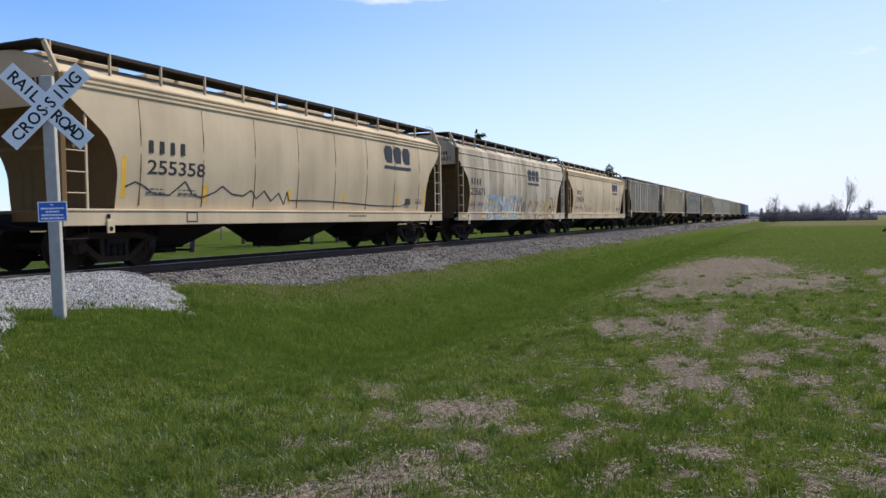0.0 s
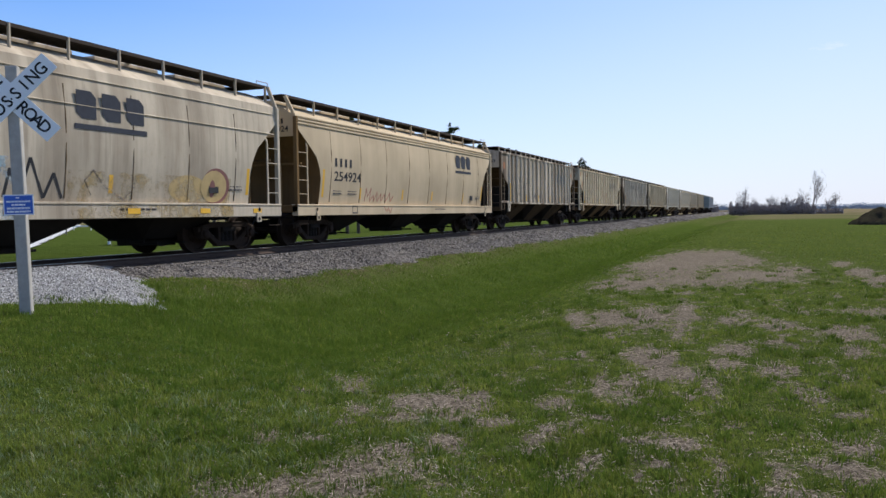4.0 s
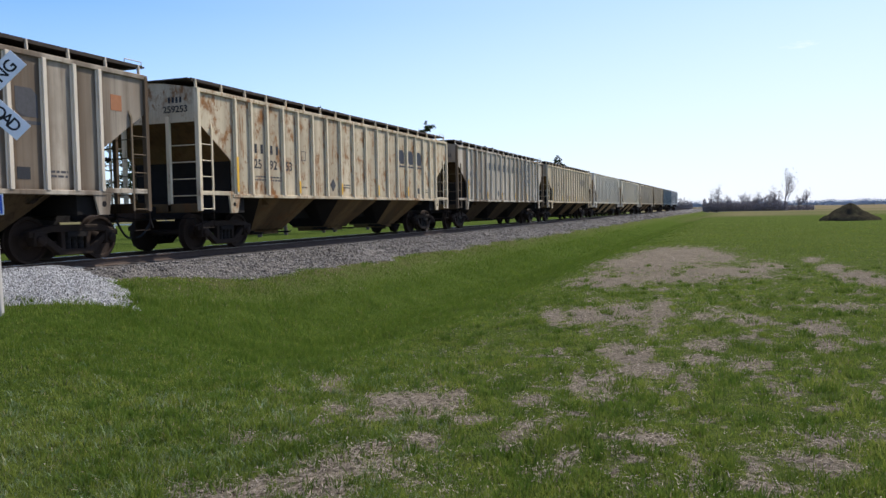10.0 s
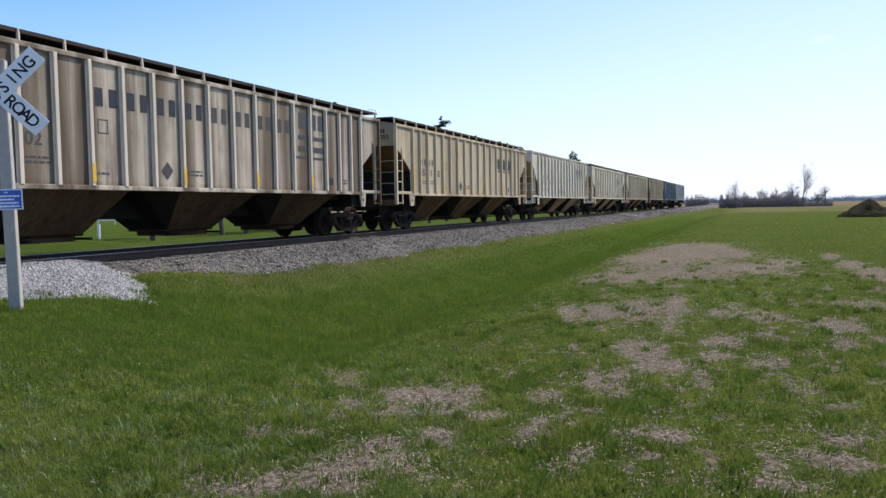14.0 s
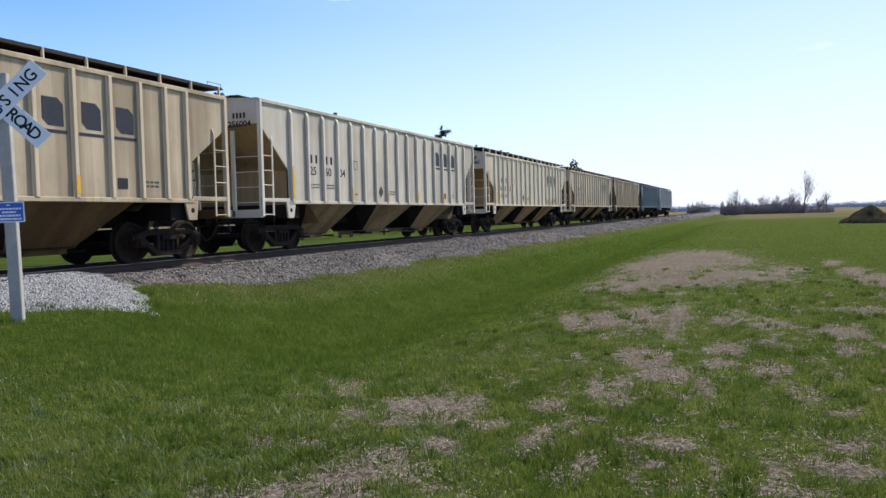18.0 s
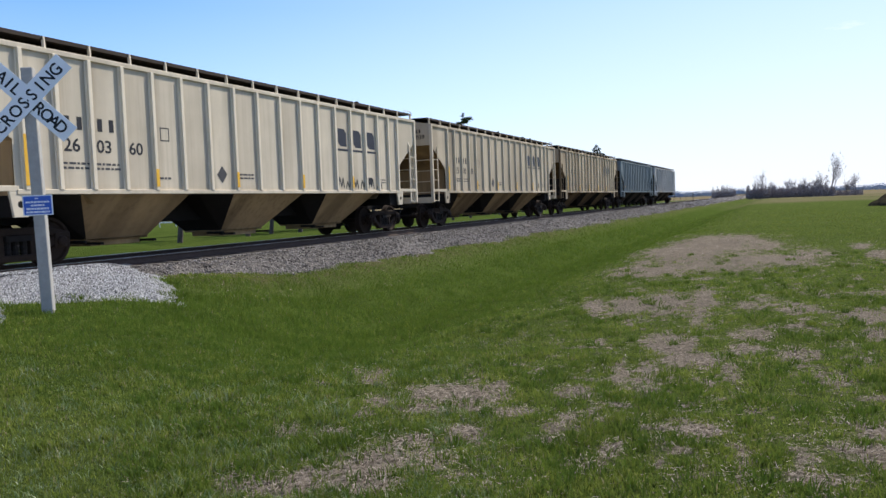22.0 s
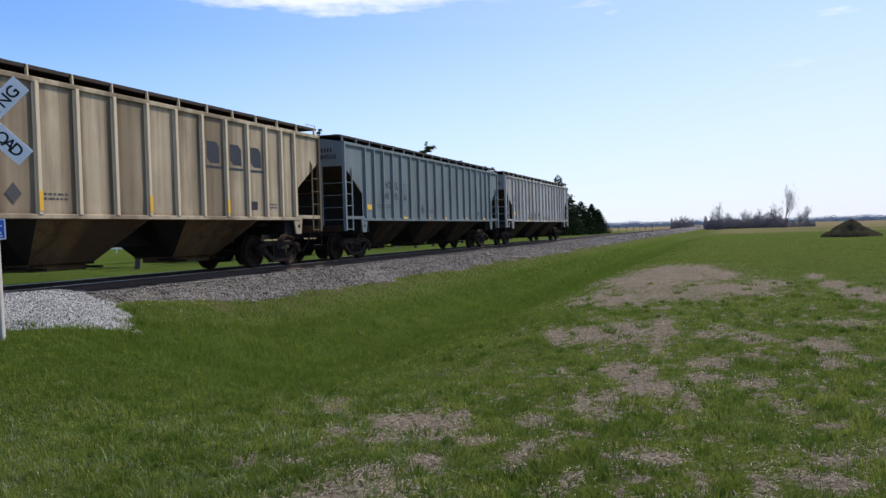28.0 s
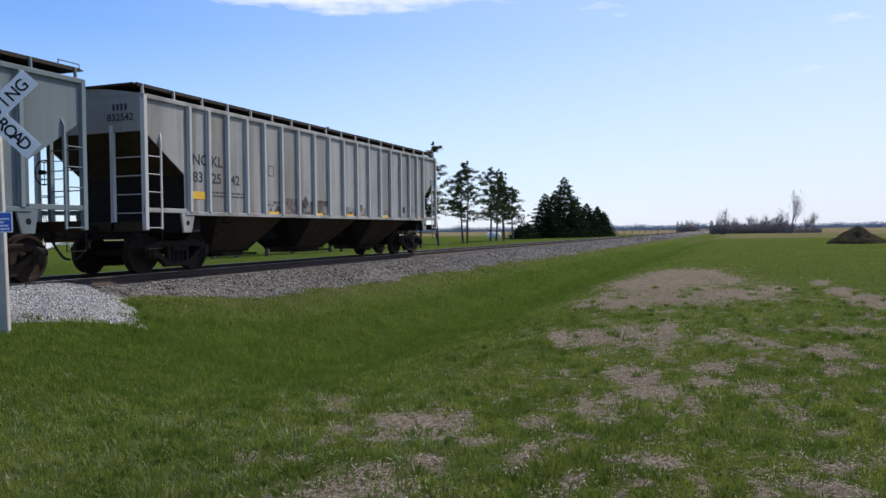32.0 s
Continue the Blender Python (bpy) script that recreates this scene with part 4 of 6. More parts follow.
def ribbed_car(L, R, name, label, paint, dirty, no, ribs, zt=3.90, z1=3.12, rb=4.08, dark=M_BLACK, own="owner", tapered=False, yellow=True, board=True, trim=None, worn=None, light=False):
    """A covered hopper with outside posts and three sloping bays."""
    half = (R - L) / 2
    ln = 2 * half
    car = thing(name, (TRACK_X, (L + R) / 2, 0), label, "freight car", "covered hopper cars of the train")
    zb, ce, zc = 1.38, 1.30, 2.25
    trim = trim or paint
    worn = worn or trim
    if tapered:
        spots = [1.46 + (ln - 2.77) * i / (ribs - 1) for i in range(ribs)]
    else:
        spots = [q * ln / 17.2 for q in (1.5, 2.2, 2.95, 3.75, 4.55, 5.4, 6.27, 7.17, 8.08, 9.02, 9.95, 10.84, 11.74, 12.63, 13.52, 14.34, 15.08, 15.75)]
    ribs = len(spots)
    for k in (1, -1):
        post_grime(car, k, spots, half, ce, zt, z1, zc, zb, paint)
        part("top_rail", Shape().box(min(k * 1.50, k * 1.575), max(k * 1.50, k * 1.575), -half, half, zt - 0.07, zt + 0.03), paint, car, bevel=0.012)
        part("side_sill", Shape().box(min(k * 1.46, k * 1.585), max(k * 1.46, k * 1.585), ce - half, half - ce, zb - 0.07, zb + 0.02), paint, car, bevel=0.01)
        for i in range(ribs):
            y = spots[i] - half
            if tapered:
                shp = lambda: Shape().prism([(-0.05, zb), (0.05, zb), (0.05, zt - 0.22), (-0.05, zt - 0.22)], 1.53 if k > 0 else -1.61, 1.61 if k > 0 else -1.53).add(
                    [(k * 1.53, -0.06, zt - 0.22), (k * 1.53, 0.06, zt - 0.22), (k * 1.61, 0.05, zt - 0.22), (k * 1.61, -0.05, zt - 0.22), (k * 1.53, -0.06, zt - 0.07), (k * 1.53, 0.06, zt - 0.07)],
                    [(3, 2, 5, 4), (0, 3, 4), (2, 1, 5), (0, 4, 5, 1), (0, 1, 2, 3)])
            else:
                shp = lambda: Shape().box(1.53 if k > 0 else -1.60, 1.60 if k > 0 else -1.53, -0.045, 0.045, zb + 0.01, zt - 0.05).box(1.53 if k > 0 else -1.55, 1.55 if k > 0 else -1.53, -0.075, 0.075, zb + 0.01, zt - 0.05)
            part("side_post", shp, trim, car, at=(0, y, 0), bevel=0.008, key="post%d%s%.2f" % (k, tapered, zt))
    # roof
    arch = 0.10 if tapered else 0.20
    rows = []
    for y in (-half, half):
        rows.append([(x, y, zt + 0.02 + arch * (1 - abs(x / 1.5) ** 1.6)) for x in [1.5 * (i / 6 - 1) for i in range(13)]])
    sroof = Shape().grid(rows)
    sroof.add([(1.5 * (i / 6 - 1), y, zt + 0.02 + arch * (1 - abs(i / 6 - 1) ** 1.6)) for y in (-half, half) for i in range(13)] + [], [tuple(range(13)), tuple(range(25, 12, -1))])
    part("roof", sroof, paint, car, smooth=True)
    hatches(car, half, zt + arch - 0.05, paint)
    if board:
        running_board(car, half, trim, rb, foot=(1.44, zt + 0.03), n=len(spots), xo=1.42)
    else:
        running_board(car, half, trim, zt + 0.10, posts=False, xo=0.85, foot=(1.40, zt + 0.03))
    for e in (1, -1):
        y = e * half
        # end panel and the slope sheet under it
        part("end_panel", Shape().box(-1.5, 1.5, min(y - e * 0.02, y - e * 0.05), max(y - e * 0.02, y - e * 0.05), z1 - 0.02, zt + 0.05), paint, car)
        sl = [(y - e * 0.03, z1), (y - e * ce, zc), (y - e * 3.0, zc - (z1 - zc) / ce * 1.7 * 0.98)]
        # this paint holds the shade below the end as well as grime
        part("slope_sheet", Shape().grid([[(-1.5, a, b) for a, b in sl], [(1.5, a, b) for a, b in sl]]), dirty, car, "grimy sloping end sheet, darkened for shade")
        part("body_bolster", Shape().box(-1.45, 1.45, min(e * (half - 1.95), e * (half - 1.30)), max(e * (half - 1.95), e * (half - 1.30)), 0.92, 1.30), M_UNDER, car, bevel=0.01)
        # near-black on most cars, with the end's shade put into the colour
        part("end_bulkhead", Shape().box(-1.46, 1.46, min(e * (half - ce - 0.03), e * (half - ce - 0.06)), max(e * (half - ce - 0.03), e * (half - ce - 0.06)), 1.14, zc + 0.02), dirty if light else M_UNDER, car, "grimy plate under the sloping end, darkened for shade", bevel=0.004)
        end_frame(car, e, half, worn, zt)
        end_gear(car, e, half, worn if light else dirty)
        for k in (1, -1):
            ladder(car, e, k, half, worn, 1.0, 2.95, 0.06, 0.52, 1.56)
            xa = k * 1.52
            part("end_rail", Shape().box(min(xa, xa + k * 0.05), max(xa, xa + k * 0.05), min(e * half, e * (half - 1.35)), max(e * half, e * (half - 1.35)), 1.36, 1.46), paint, car, bevel=0.008)
            s = Shape().prism([(e * (half - 1.15), 1.36), (e * (half - 1.62), 1.36), (e * (half - 1.50), 0.92), (e * (half - 1.22), 0.92)], min(xa, xa + k * 0.05), max(xa, xa + k * 0.05))
            pad = part("jacking_bracket", s, paint, car, bevel=0.008)
            part("bracket_hole", Shape().lathe([(k * 1.571, 0.06), (k * 1.574, 0.055)], 12, "x", (0, e * (half - 1.36), 1.14)), M_UNDER, pad)
    # bays
    for i in (-1, 0, 1):
        c = half + i * 4.15
        o = 0.32 if i < 0 else 0.0
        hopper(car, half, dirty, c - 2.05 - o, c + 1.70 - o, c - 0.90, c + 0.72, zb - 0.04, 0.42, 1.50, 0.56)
    # added black plate that makes the recess between the bays dark
    part("floor_plate", Shape().box(-1.45, 1.45, -half + 1.4, half - 1.4, zb - 0.05, zb - 0.03), M_UNDER, car)
    part("centre_beam", Shape().box(-0.3, 0.3, -half + 3.0, half - 3.0, 0.72, 1.34), M_UNDER, car)
    wheels = []
    for y in (-half + 1.63, half - 1.63):
        wheels += bogie(car, y)
    # markings on the near side
    x = 1.531
    bay = lambda i: spots[i] + 0.10
    w = 0.58
    if yellow:
        for i in (0, 4, 7, 10, 13):
            marking(car, spots[i] - half - 0.045, spots[i] - half + 0.045, 1.46, 2.34 if i == 0 else 1.82, 1.6135 if tapered else 1.6035, M_YELLOW, "reflective_strip")
    small_print(car, [(bay(1), 1.86, w, 2), (bay(2), 1.86, w, 2), (bay(7), 1.75, w, 2), (bay(ribs - 3), 1.72, w * 0.7, 2), (bay(4), 1.62, w * 0.6, 1)], x, M_GREYMARK, half)
    marking(car, bay(ribs - 4) - half + 0.05, bay(ribs - 4) - half + 0.33, 1.58, 1.80, x, M_BLACK, "data_panel")
    part("placard_frame", Shape().add([(x, bay(6) - half + 0.30 + a, 1.76 + b) for a, b in ((0, 0.19), (0.17, 0), (0, -0.19), (-0.17, 0))] + [(x + 0.012, bay(6) - half + 0.30 + a, 1.76 + b) for a, b in ((0, 0.19), (0.17, 0), (0, -0.19), (-0.17, 0))],
                                 [(4, 5, 6, 7), (0, 1, 5, 4), (1, 2, 6, 5), (2, 3, 7, 6), (3, 0, 4, 7)]), M_GREYMARK, car, "diamond placard holder")
    s = Shape()
    for a, b, c, d in ((0, 0.26, 0, 0.02), (0, 0.26, 0.26, 0.28), (0, 0.02, 0, 0.28), (0.24, 0.26, 0, 0.28)):
        s.box(x, x + 0.003, bay(4) - half + 0.1 + a, bay(4) - half + 0.1 + b, 2.42 + c, 2.42 + d)
    part("stencil_box", s, M_GREYMARK, car)
    nb = ([1, 2, 3], [0, 1, 2], [2, 3, 4])[seed_of(label)]
    for i, pair in zip(nb, (no[0:2], no[2:4], no[4:6])):
        if pair.strip():
            number(car, pair, bay(i) + 0.02, 2.10 + (0.06 if tapered else 0), 0.34, x, dark, half, 1.12)
    for i, pair in zip(nb, ("NO", "KL")):
        if own:
            stencil_word(car, bay(i) + 0.03, 2.50, 0.24, 2, 0.28, 0.2, x, dark, half)
        else:
            number(car, pair, bay(i) + 0.0, 2.50, 0.36, x, dark, half, 1.1).name = "stencil_letters"
    if own == "owner":
        emblem(car, [bay(ribs - 6) + 0.05, bay(ribs - 5) + 0.05, bay(ribs - 4) + 0.02] if not tapered else [bay(12), bay(13), bay(14)], 2.90 if tapered else 2.70, 3.44 if tapered else 3.22, w, x, M_NAVY if dark is M_BLACK else dark, half)
    elif own == "lines":
        for i in range(4, 12):
            stencil_word(car, bay(i) - 0.02, 2.95, 0.36, 2, 0.36, 0.36, x, M_NAVY if i < 8 else M_GREYMARK, half)
        e0 = spots[12] - half + 0.06
        for a, b, c, d in ((0, 1.9, 0, 0.07), (0, 1.9, 1.45, 1.52), (0, 0.08, 0, 1.52), (1.82, 1.9, 0, 1.52), (0.2, 1.7, 0.2, 0.36), (0.2, 1.7, 0.55, 0.66), (0.25, 0.7, 0.85, 1.3), (0.85, 1.2, 0.85, 1.3), (1.3, 1.7, 0.85, 1.3)):
            part("emblem_bar", Shape().box(x + 0.001, x + 0.004, e0 + a, e0 + b, 2.3 + c, 2.3 + d), M_GREYMARK, car, "faded emblem bar")
    # end stencils, on the end seen as the train comes by
    end_marks(car, no, -half + 0.014, 3.56, 3.34, dark)
    return car, wheels


def smooth_car(L, R, name, label, paint, dirty, no, band=True, zt=3.62, num_y=1.98, emb_y=12.0):
    """A round-sided covered hopper on a deep side sill."""
    half = (R - L) / 2
    ln = 2 * half
    car = thing(name, (TRACK_X, (L + R) / 2, 0), label, "freight car", "covered hopper cars of the train")

    def bulge(z):
        return 1.44 + 0.14 * math.sin(math.pi * min(1.0, max(0.0, (z - 1.1) / 2.9)))

    def cut(z):
        return float(np.interp(z, (1.14, 1.9, 2.2, 2.55, 3.3, 4.0), (1.28, 1.30, 1.22, 1.03, 0.10, 0.10)))

    for k in (1, -1):
        rows = []
        for i in range(19):
            z = 1.14 + (zt - 1.14) * i / 18
            c = cut(z)
            rows.append([(k * bulge(z), -half + c + (ln - 2 * c) * j / 26, z) for j in range(27)])
        part("side_sheet", Shape().grid(rows), paint, car, smooth=True)
        # weld seams
        for i in range(8):
            y = 1.88 + (ln - 3.76) * i / 7 - half
            part("weld_seam", Shape().bar((k * (bulge(1.3) + 0.001), y, 1.25), (k * (bulge(2.0) + 0.003), y, 2.0), 0.02, 0.012).bar((k * (bulge(2.0) + 0.003), y, 2.0), (k * (bulge(2.7) + 0.003), y, 2.7), 0.02, 0.012).bar((k * (bulge(2.7) + 0.003), y, 2.7), (k * (bulge(3.35) + 0.001), y, 3.35), 0.02, 0.012), dirty, car)
        if band:
            for i in range(3):
                z = 3.40 + 0.095 * i
                part("roof_flute", Shape().box(min(k * (bulge(z) - 0.02), k * (bulge(z) + 0.028)), max(k * (bulge(z) - 0.02), k * (bulge(z) + 0.028)), -half + 0.12, half - 0.12, z, z + 0.055), paint, car, bevel=0.012)
        else:
            for z in (2.98, 3.50):
                part("roof_flute", Shape().box(min(k * (bulge(z) - 0.02), k * (bulge(z) + 0.022)), max(k * (bulge(z) - 0.02), k * (bulge(z) + 0.022)), -half + 0.25, half - 0.25, z, z + 0.03), paint, car, bevel=0.01)
        part("side_sill", Shape().box(min(k * 1.40, k * 1.585), max(k * 1.40, k * 1.585), -half, half, 0.86, 1.13).box(min(k * 1.38, k * 1.60), max(k * 1.38, k * 1.60), -half, half, 1.13, 1.18), paint, car, bevel=0.012)
    # roof
    rows = []
    for y in (-half + 0.1, half - 0.1):
        rows.append([(bulge(zt) * (i / 7 - 1), y, zt + 0.52 * (1 - abs(i / 7 - 1) ** 2.0)) for i in range(15)])
    sroof = Shape().grid(rows)
    sroof.add([p for r in rows for p in r], [tuple(range(15)), tuple(range(29, 14, -1))])
    part("roof", sroof, paint, car, smooth=True)
    hatches(car, half, zt + 0.50, paint)
    running_board(car, half, paint, zt + 0.55, n=13, foot=(1.22, zt + 0.16), xo=1.22)
    for e in (1, -1):
        y = e * half
        arc = [(bulge(zt) * 0.99 * (1 - i / 7), zt + 0.51 * (1 - abs(1 - i / 7) ** 2.0)) for i in range(15)]
        arc = [(1.44, 3.06)] + arc + [(-1.44, 3.06)]
        n_a = len(arc)
        part("end_panel", Shape().add([(a, y - e * d, b) for d in (0.07, 0.094) for a, b in arc], [tuple(range(n_a)), tuple(range(2 * n_a - 1, n_a - 1, -1))] + [(i, (i + 1) % n_a, n_a + (i + 1) % n_a, n_a + i) for i in range(n_a)]), paint, car)
        curve = [(cut(z), z) for z in (3.30, 3.05, 2.80, 2.55, 2.38, 2.20, 2.05, 1.90, 1.50, 1.16)]
        # grime and the end's shade are both in this sheet's colour
        part("slope_sheet", Shape().grid([[(k * (bulge(b) - 0.006), y - e * (a + 0.006), b) for a, b in curve] for k in (-1, -0.33, 0.33, 1)]), dirty, car, "grimy curved end sheet, darkened for shade", smooth=True)
        part("body_bolster", Shape().box(-1.40, 1.40, min(e * (half - 1.95), e * (half - 1.30)), max(e * (half - 1.95), e * (half - 1.30)), 0.88, 1.30), M_UNDER, car, bevel=0.01)
        end_frame(car, e, half, dirty if e < 0 else paint, zt - 0.02, inner=False)
        end_gear(car, e, half, dirty)
        for k in (1, -1):
            ladder(car, e, k, half, paint, 1.05, 2.78, 0.06, 0.56, 1.56)
            part("post_head", Shape().bar((k * 1.52, e * (half - 0.06), zt - 0.05), (k * 1.24, e * (half + 0.0), zt + 0.55), 0.09, 0.05, (0, 1, 0)), paint, car)
            xa = k * 1.59
            pad = part("jacking_bracket", Shape().box(min(xa, xa + k * 0.03), max(xa, xa + k * 0.03), min(e * (half - 0.95), e * (half - 1.13)), max(e * (half - 0.95), e * (half - 1.13)), 0.72, 0.96), paint, car, bevel=0.008)
            part("bracket_hole", Shape().lathe([(k * 1.621, 0.05), (k * 1.624, 0.045)], 12, "x", (0, e * (half - 1.04), 0.80)), M_UNDER, pad)
            part("slot", Shape().lathe([(k * 1.601, 0.05), (k * 1.604, 0.045)], 12, "x", (0, e * (half - 1.0), 1.04)), M_UNDER, pad)
        part("end_beam", Shape().bar((-1.4, y - e * 0.35, 2.32), (1.5, y - e * 0.35, 2.32), 0.06, 0.06), dirty, car)
        part("brake_stand", Shape().box(0.75, 0.83, min(y - e * 0.30, y - e * 0.38), max(y - e * 0.30, y - e * 0.38), 1.0, 2.32), dirty, car)
    for y0, y1, b0, b1 in ((2.45, 5.5, 3.2, 4.1), (7.0, 10.7, 7.75, 9.05), (11.55, 14.6, 12.3, 13.4)):
        q = ln / 16.45
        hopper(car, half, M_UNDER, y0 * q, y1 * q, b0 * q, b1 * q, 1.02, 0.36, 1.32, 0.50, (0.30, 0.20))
    part("centre_beam", Shape().box(-0.3, 0.3, -half + 2.4, half - 2.4, 0.79, 1.1), M_UNDER, car)
    wheels = []
    for y in (-half + 1.63, half - 1.63):
        wheels += bogie(car, y)
    x = 1.586
    for a, z0, z1 in ((1.40, 1.40, 2.20), (3.72, 1.36, 1.72), (6.9, 1.36, 1.72), (9.6, 1.36, 1.72), (13.0, 1.36, 1.72), (ln - 1.43, 1.40, 2.05)):
        s = Shape()
        s.grid([[(bulge(z) + 0.003, a + c - half, z) for z in (z0, (z0 + z1) / 2, z1)] for c in (0, 0.11)])
        part("reflective_strip", s, M_YELLOW, car)
    if no:
        number(car, no, num_y, 1.90, 0.40, bulge(1.90) + 0.003, M_BLACK, half, 1.42).rotation_euler = (0, math.atan2(bulge(2.3) - bulge(1.9), 0.4), 0)
    stencil_word(car, num_y, 2.32, 0.25, 4, 0.30, 0.21, x, M_BLACK, half)
    emblem(car, [emb_y, emb_y + 0.62, emb_y + 1.25], 2.75, 3.28, 0.58, x - 0.005, M_NAVY, half, under=0)
    marking(car, emb_y - half, emb_y + 1.85 - half, 2.55, 2.65, x, M_NAVY, "emblem_bar")
    small_print(car, [(num_y, 1.58, 0.5, 2), (num_y + 0.9, 1.58, 0.55, 2), (ln - 2.10, 1.58, 0.5, 2)], bulge(1.58), M_GREYMARK, half)
    small_print(car, [(9.8, 1.02, 1.0, 1)], 1.586, M_GREYMARK, half)
    marking(car, ln - 2.85 - half, ln - 2.50 - half, 1.42, 1.62, bulge(1.62), M_BLACK, "data_panel")
    s = Shape()
    for a, b, c, d in ((0, 0.34, 0, 0.03), (0, 0.34, 0.2, 0.23), (0, 0.03, 0, 0.23), (0.31, 0.34, 0, 0.23)):
        s.box(1.586, 1.59, 3.1 + a - half, 3.1 + b - half, 0.91 + c, 0.91 + d)
    part("card_holder", s, M_GREYMARK, car)
    end_marks(car, no, -half + 0.066, 3.42, 3.20, M_BLACK)
    return car, wheels


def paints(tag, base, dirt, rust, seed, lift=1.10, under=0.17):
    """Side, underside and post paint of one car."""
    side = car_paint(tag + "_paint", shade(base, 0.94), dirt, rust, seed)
    # darker copy for the underside: grime plus painted-in shade
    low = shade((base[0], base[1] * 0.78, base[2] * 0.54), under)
    dirty = car_paint(tag + "_grimy_shaded_paint", low, min(1.0, dirt + (0.5 if under < 0.2 else 0.15)), rust * 0.5, seed + 4, soot=(0.030, 0.021, 0.014), rough=0.75, tone=0.55 if under < 0.2 else 0.65)
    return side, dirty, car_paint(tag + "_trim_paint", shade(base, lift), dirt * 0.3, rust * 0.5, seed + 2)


CREAM = (0.60, 0.475, 0.315)
FLEET = []
for data in (
    ("smooth", -113.9, -96.9, CREAM, 0.24, 0.0, 1.0, "", True, "cream round-sided covered hopper car with grimy ends"),
    ("smooth", -95.3, -78.85, CREAM, 0.19, 0.0, 2.0, "255358", True, "cream round-sided covered hopper car with black scrawl along the side"),
    ("smooth", -77.3, -61.85, (0.60, 0.51, 0.385), 0.38, 0.12, 3.0, "255671", False, "dirty pale round-sided covered hopper car with blue and ochre spray paint"),
    ("smooth", -61.05, -44.3, CREAM, 0.18, 0.0, 4.0, "254924", True, "cream round-sided covered hopper car with faded red scrawl"),
    ("ribbed", -42.8, -26.5, (0.60, 0.51, 0.395), 0.58, 0.15, 5.0, "254169", "owner", "grimy grey ribbed covered hopper car"),
    ("ribbed", -24.85, -7.75, (0.66, 0.545, 0.375), 0.34, 1.0, 6.0, "259253", "owner", "cream ribbed covered hopper car with heavy rust stains"),
    ("ribbed", -6.43, 10.77, (0.60, 0.52, 0.41), 0.60, 0.15, 7.0, "252302", "lines", "grey ribbed covered hopper car with faded old lettering"),
    ("ribbed", 12.04, 29.4, (0.60, 0.485, 0.33), 0.35, 0.1, 8.0, "251355", "owner", "cream ribbed covered hopper car with streaked sides"),
    ("tapered", 30.76, 47.44, (0.64, 0.57, 0.455), 0.26, 0.04, 9.0, "256004", "owner", "pale ribbed covered hopper car with pointed posts"),
    ("ribbed", 49.1, 66.36, (0.68, 0.585, 0.44), 0.24, 0.05, 10.0, "260360", "owner", "clean cream ribbed covered hopper car"),
    ("ribbed", 67.76, 85.2, (0.57, 0.475, 0.345), 0.32, 0.05, 11.0, "259039", "owner", "cream ribbed covered hopper car with light grime"),
    ("ribbed", 86.4, 104.13, (0.52, 0.42, 0.29), 0.50, 0.15, 12.0, "", "owner", "dirty tan ribbed covered hopper car"),
    ("ribbed", 105.7, 123.2, (0.183, 0.215, 0.224), 0.25, 0.0, 13.0, "484506", "", "blue-grey ribbed covered hopper car with yellow panels"),
    ("ribbed", 124.76, 141.78, (0.41, 0.40, 0.38), 0.36, 0.08, 14.0, "832542", "", "faded light grey ribbed covered hopper car at the train's tail"),
):
    kind, L, R, base, dirt, rust, seed, no, own, label = data
    under = {1.0: 0.34, 2.0: 0.34, 3.0: 0.22, 4.0: 0.32, 14.0: 0.13, 6.0: 0.26, 8.0: 0.26, 9.0: 0.58, 10.0: 0.62, 11.0: 0.50, 12.0: 0.24, 13.0: 0.12}.get(seed, 0.13 if dirt >= 0.5 else 0.17)   # how bright the bays and end sheets are painted, their grime and shade included
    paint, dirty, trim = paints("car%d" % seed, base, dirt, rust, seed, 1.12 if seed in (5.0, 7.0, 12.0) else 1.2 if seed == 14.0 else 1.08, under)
    if kind == "smooth":
        car, wheels = smooth_car(L, R, "covered_hopper_car", label, paint, dirty, no, own, zt=3.62 if own else 3.72, num_y=1.35 if not own else 2.05, emb_y=8.75 if not own else 12.05)
    else:
        dk = M_GREYMARK if seed in (5.0, 7.0) else M_NAVY if seed == 14.0 else M_BLACK
        car, wheels = ribbed_car(L, R, "covered_hopper_car", label, paint, dirty, no, 17 if kind == "tapered" else 19, dark=dk, own=own, tapered=kind == "tapered", board=kind != "tapered", zt=4.02 if kind == "tapered" else 3.86, z1=3.42 if kind == "tapered" else 3.12, yellow=seed < 13, trim=trim, light=under >= 0.3, worn=car_paint("car%d_end_paint" % seed, shade((base[0], base[1] * 0.9, base[2] * 0.78), 0.30), 0.6, 0.3, seed + 6) if dirt >= 0.5 else None)
    FLEET.append((car, (L + R) / 2, wheels))
    half = (R - L) / 2
    if seed == 2.0:
        zig = [(1.5, 1.62), (1.75, 1.72), (1.95, 1.66), (2.25, 1.5), (2.7, 1.48), (3.0, 1.68), (3.15, 1.78), (3.4, 1.5), (3.7, 1.45), (4.1, 1.58), (4.35, 1.72), (4.7, 1.55), (5.1, 1.52), (5.4, 1.66), (5.6, 1.46), (5.9, 1.66), (6.2, 1.42), (6.5, 1.62), (6.75, 1.34), (6.85, 1.66), (6.95, 1.44), (8.0, 1.46), (10.0, 1.42), (11.6, 1.36), (13.3, 1.36), (13.7, 1.46)]
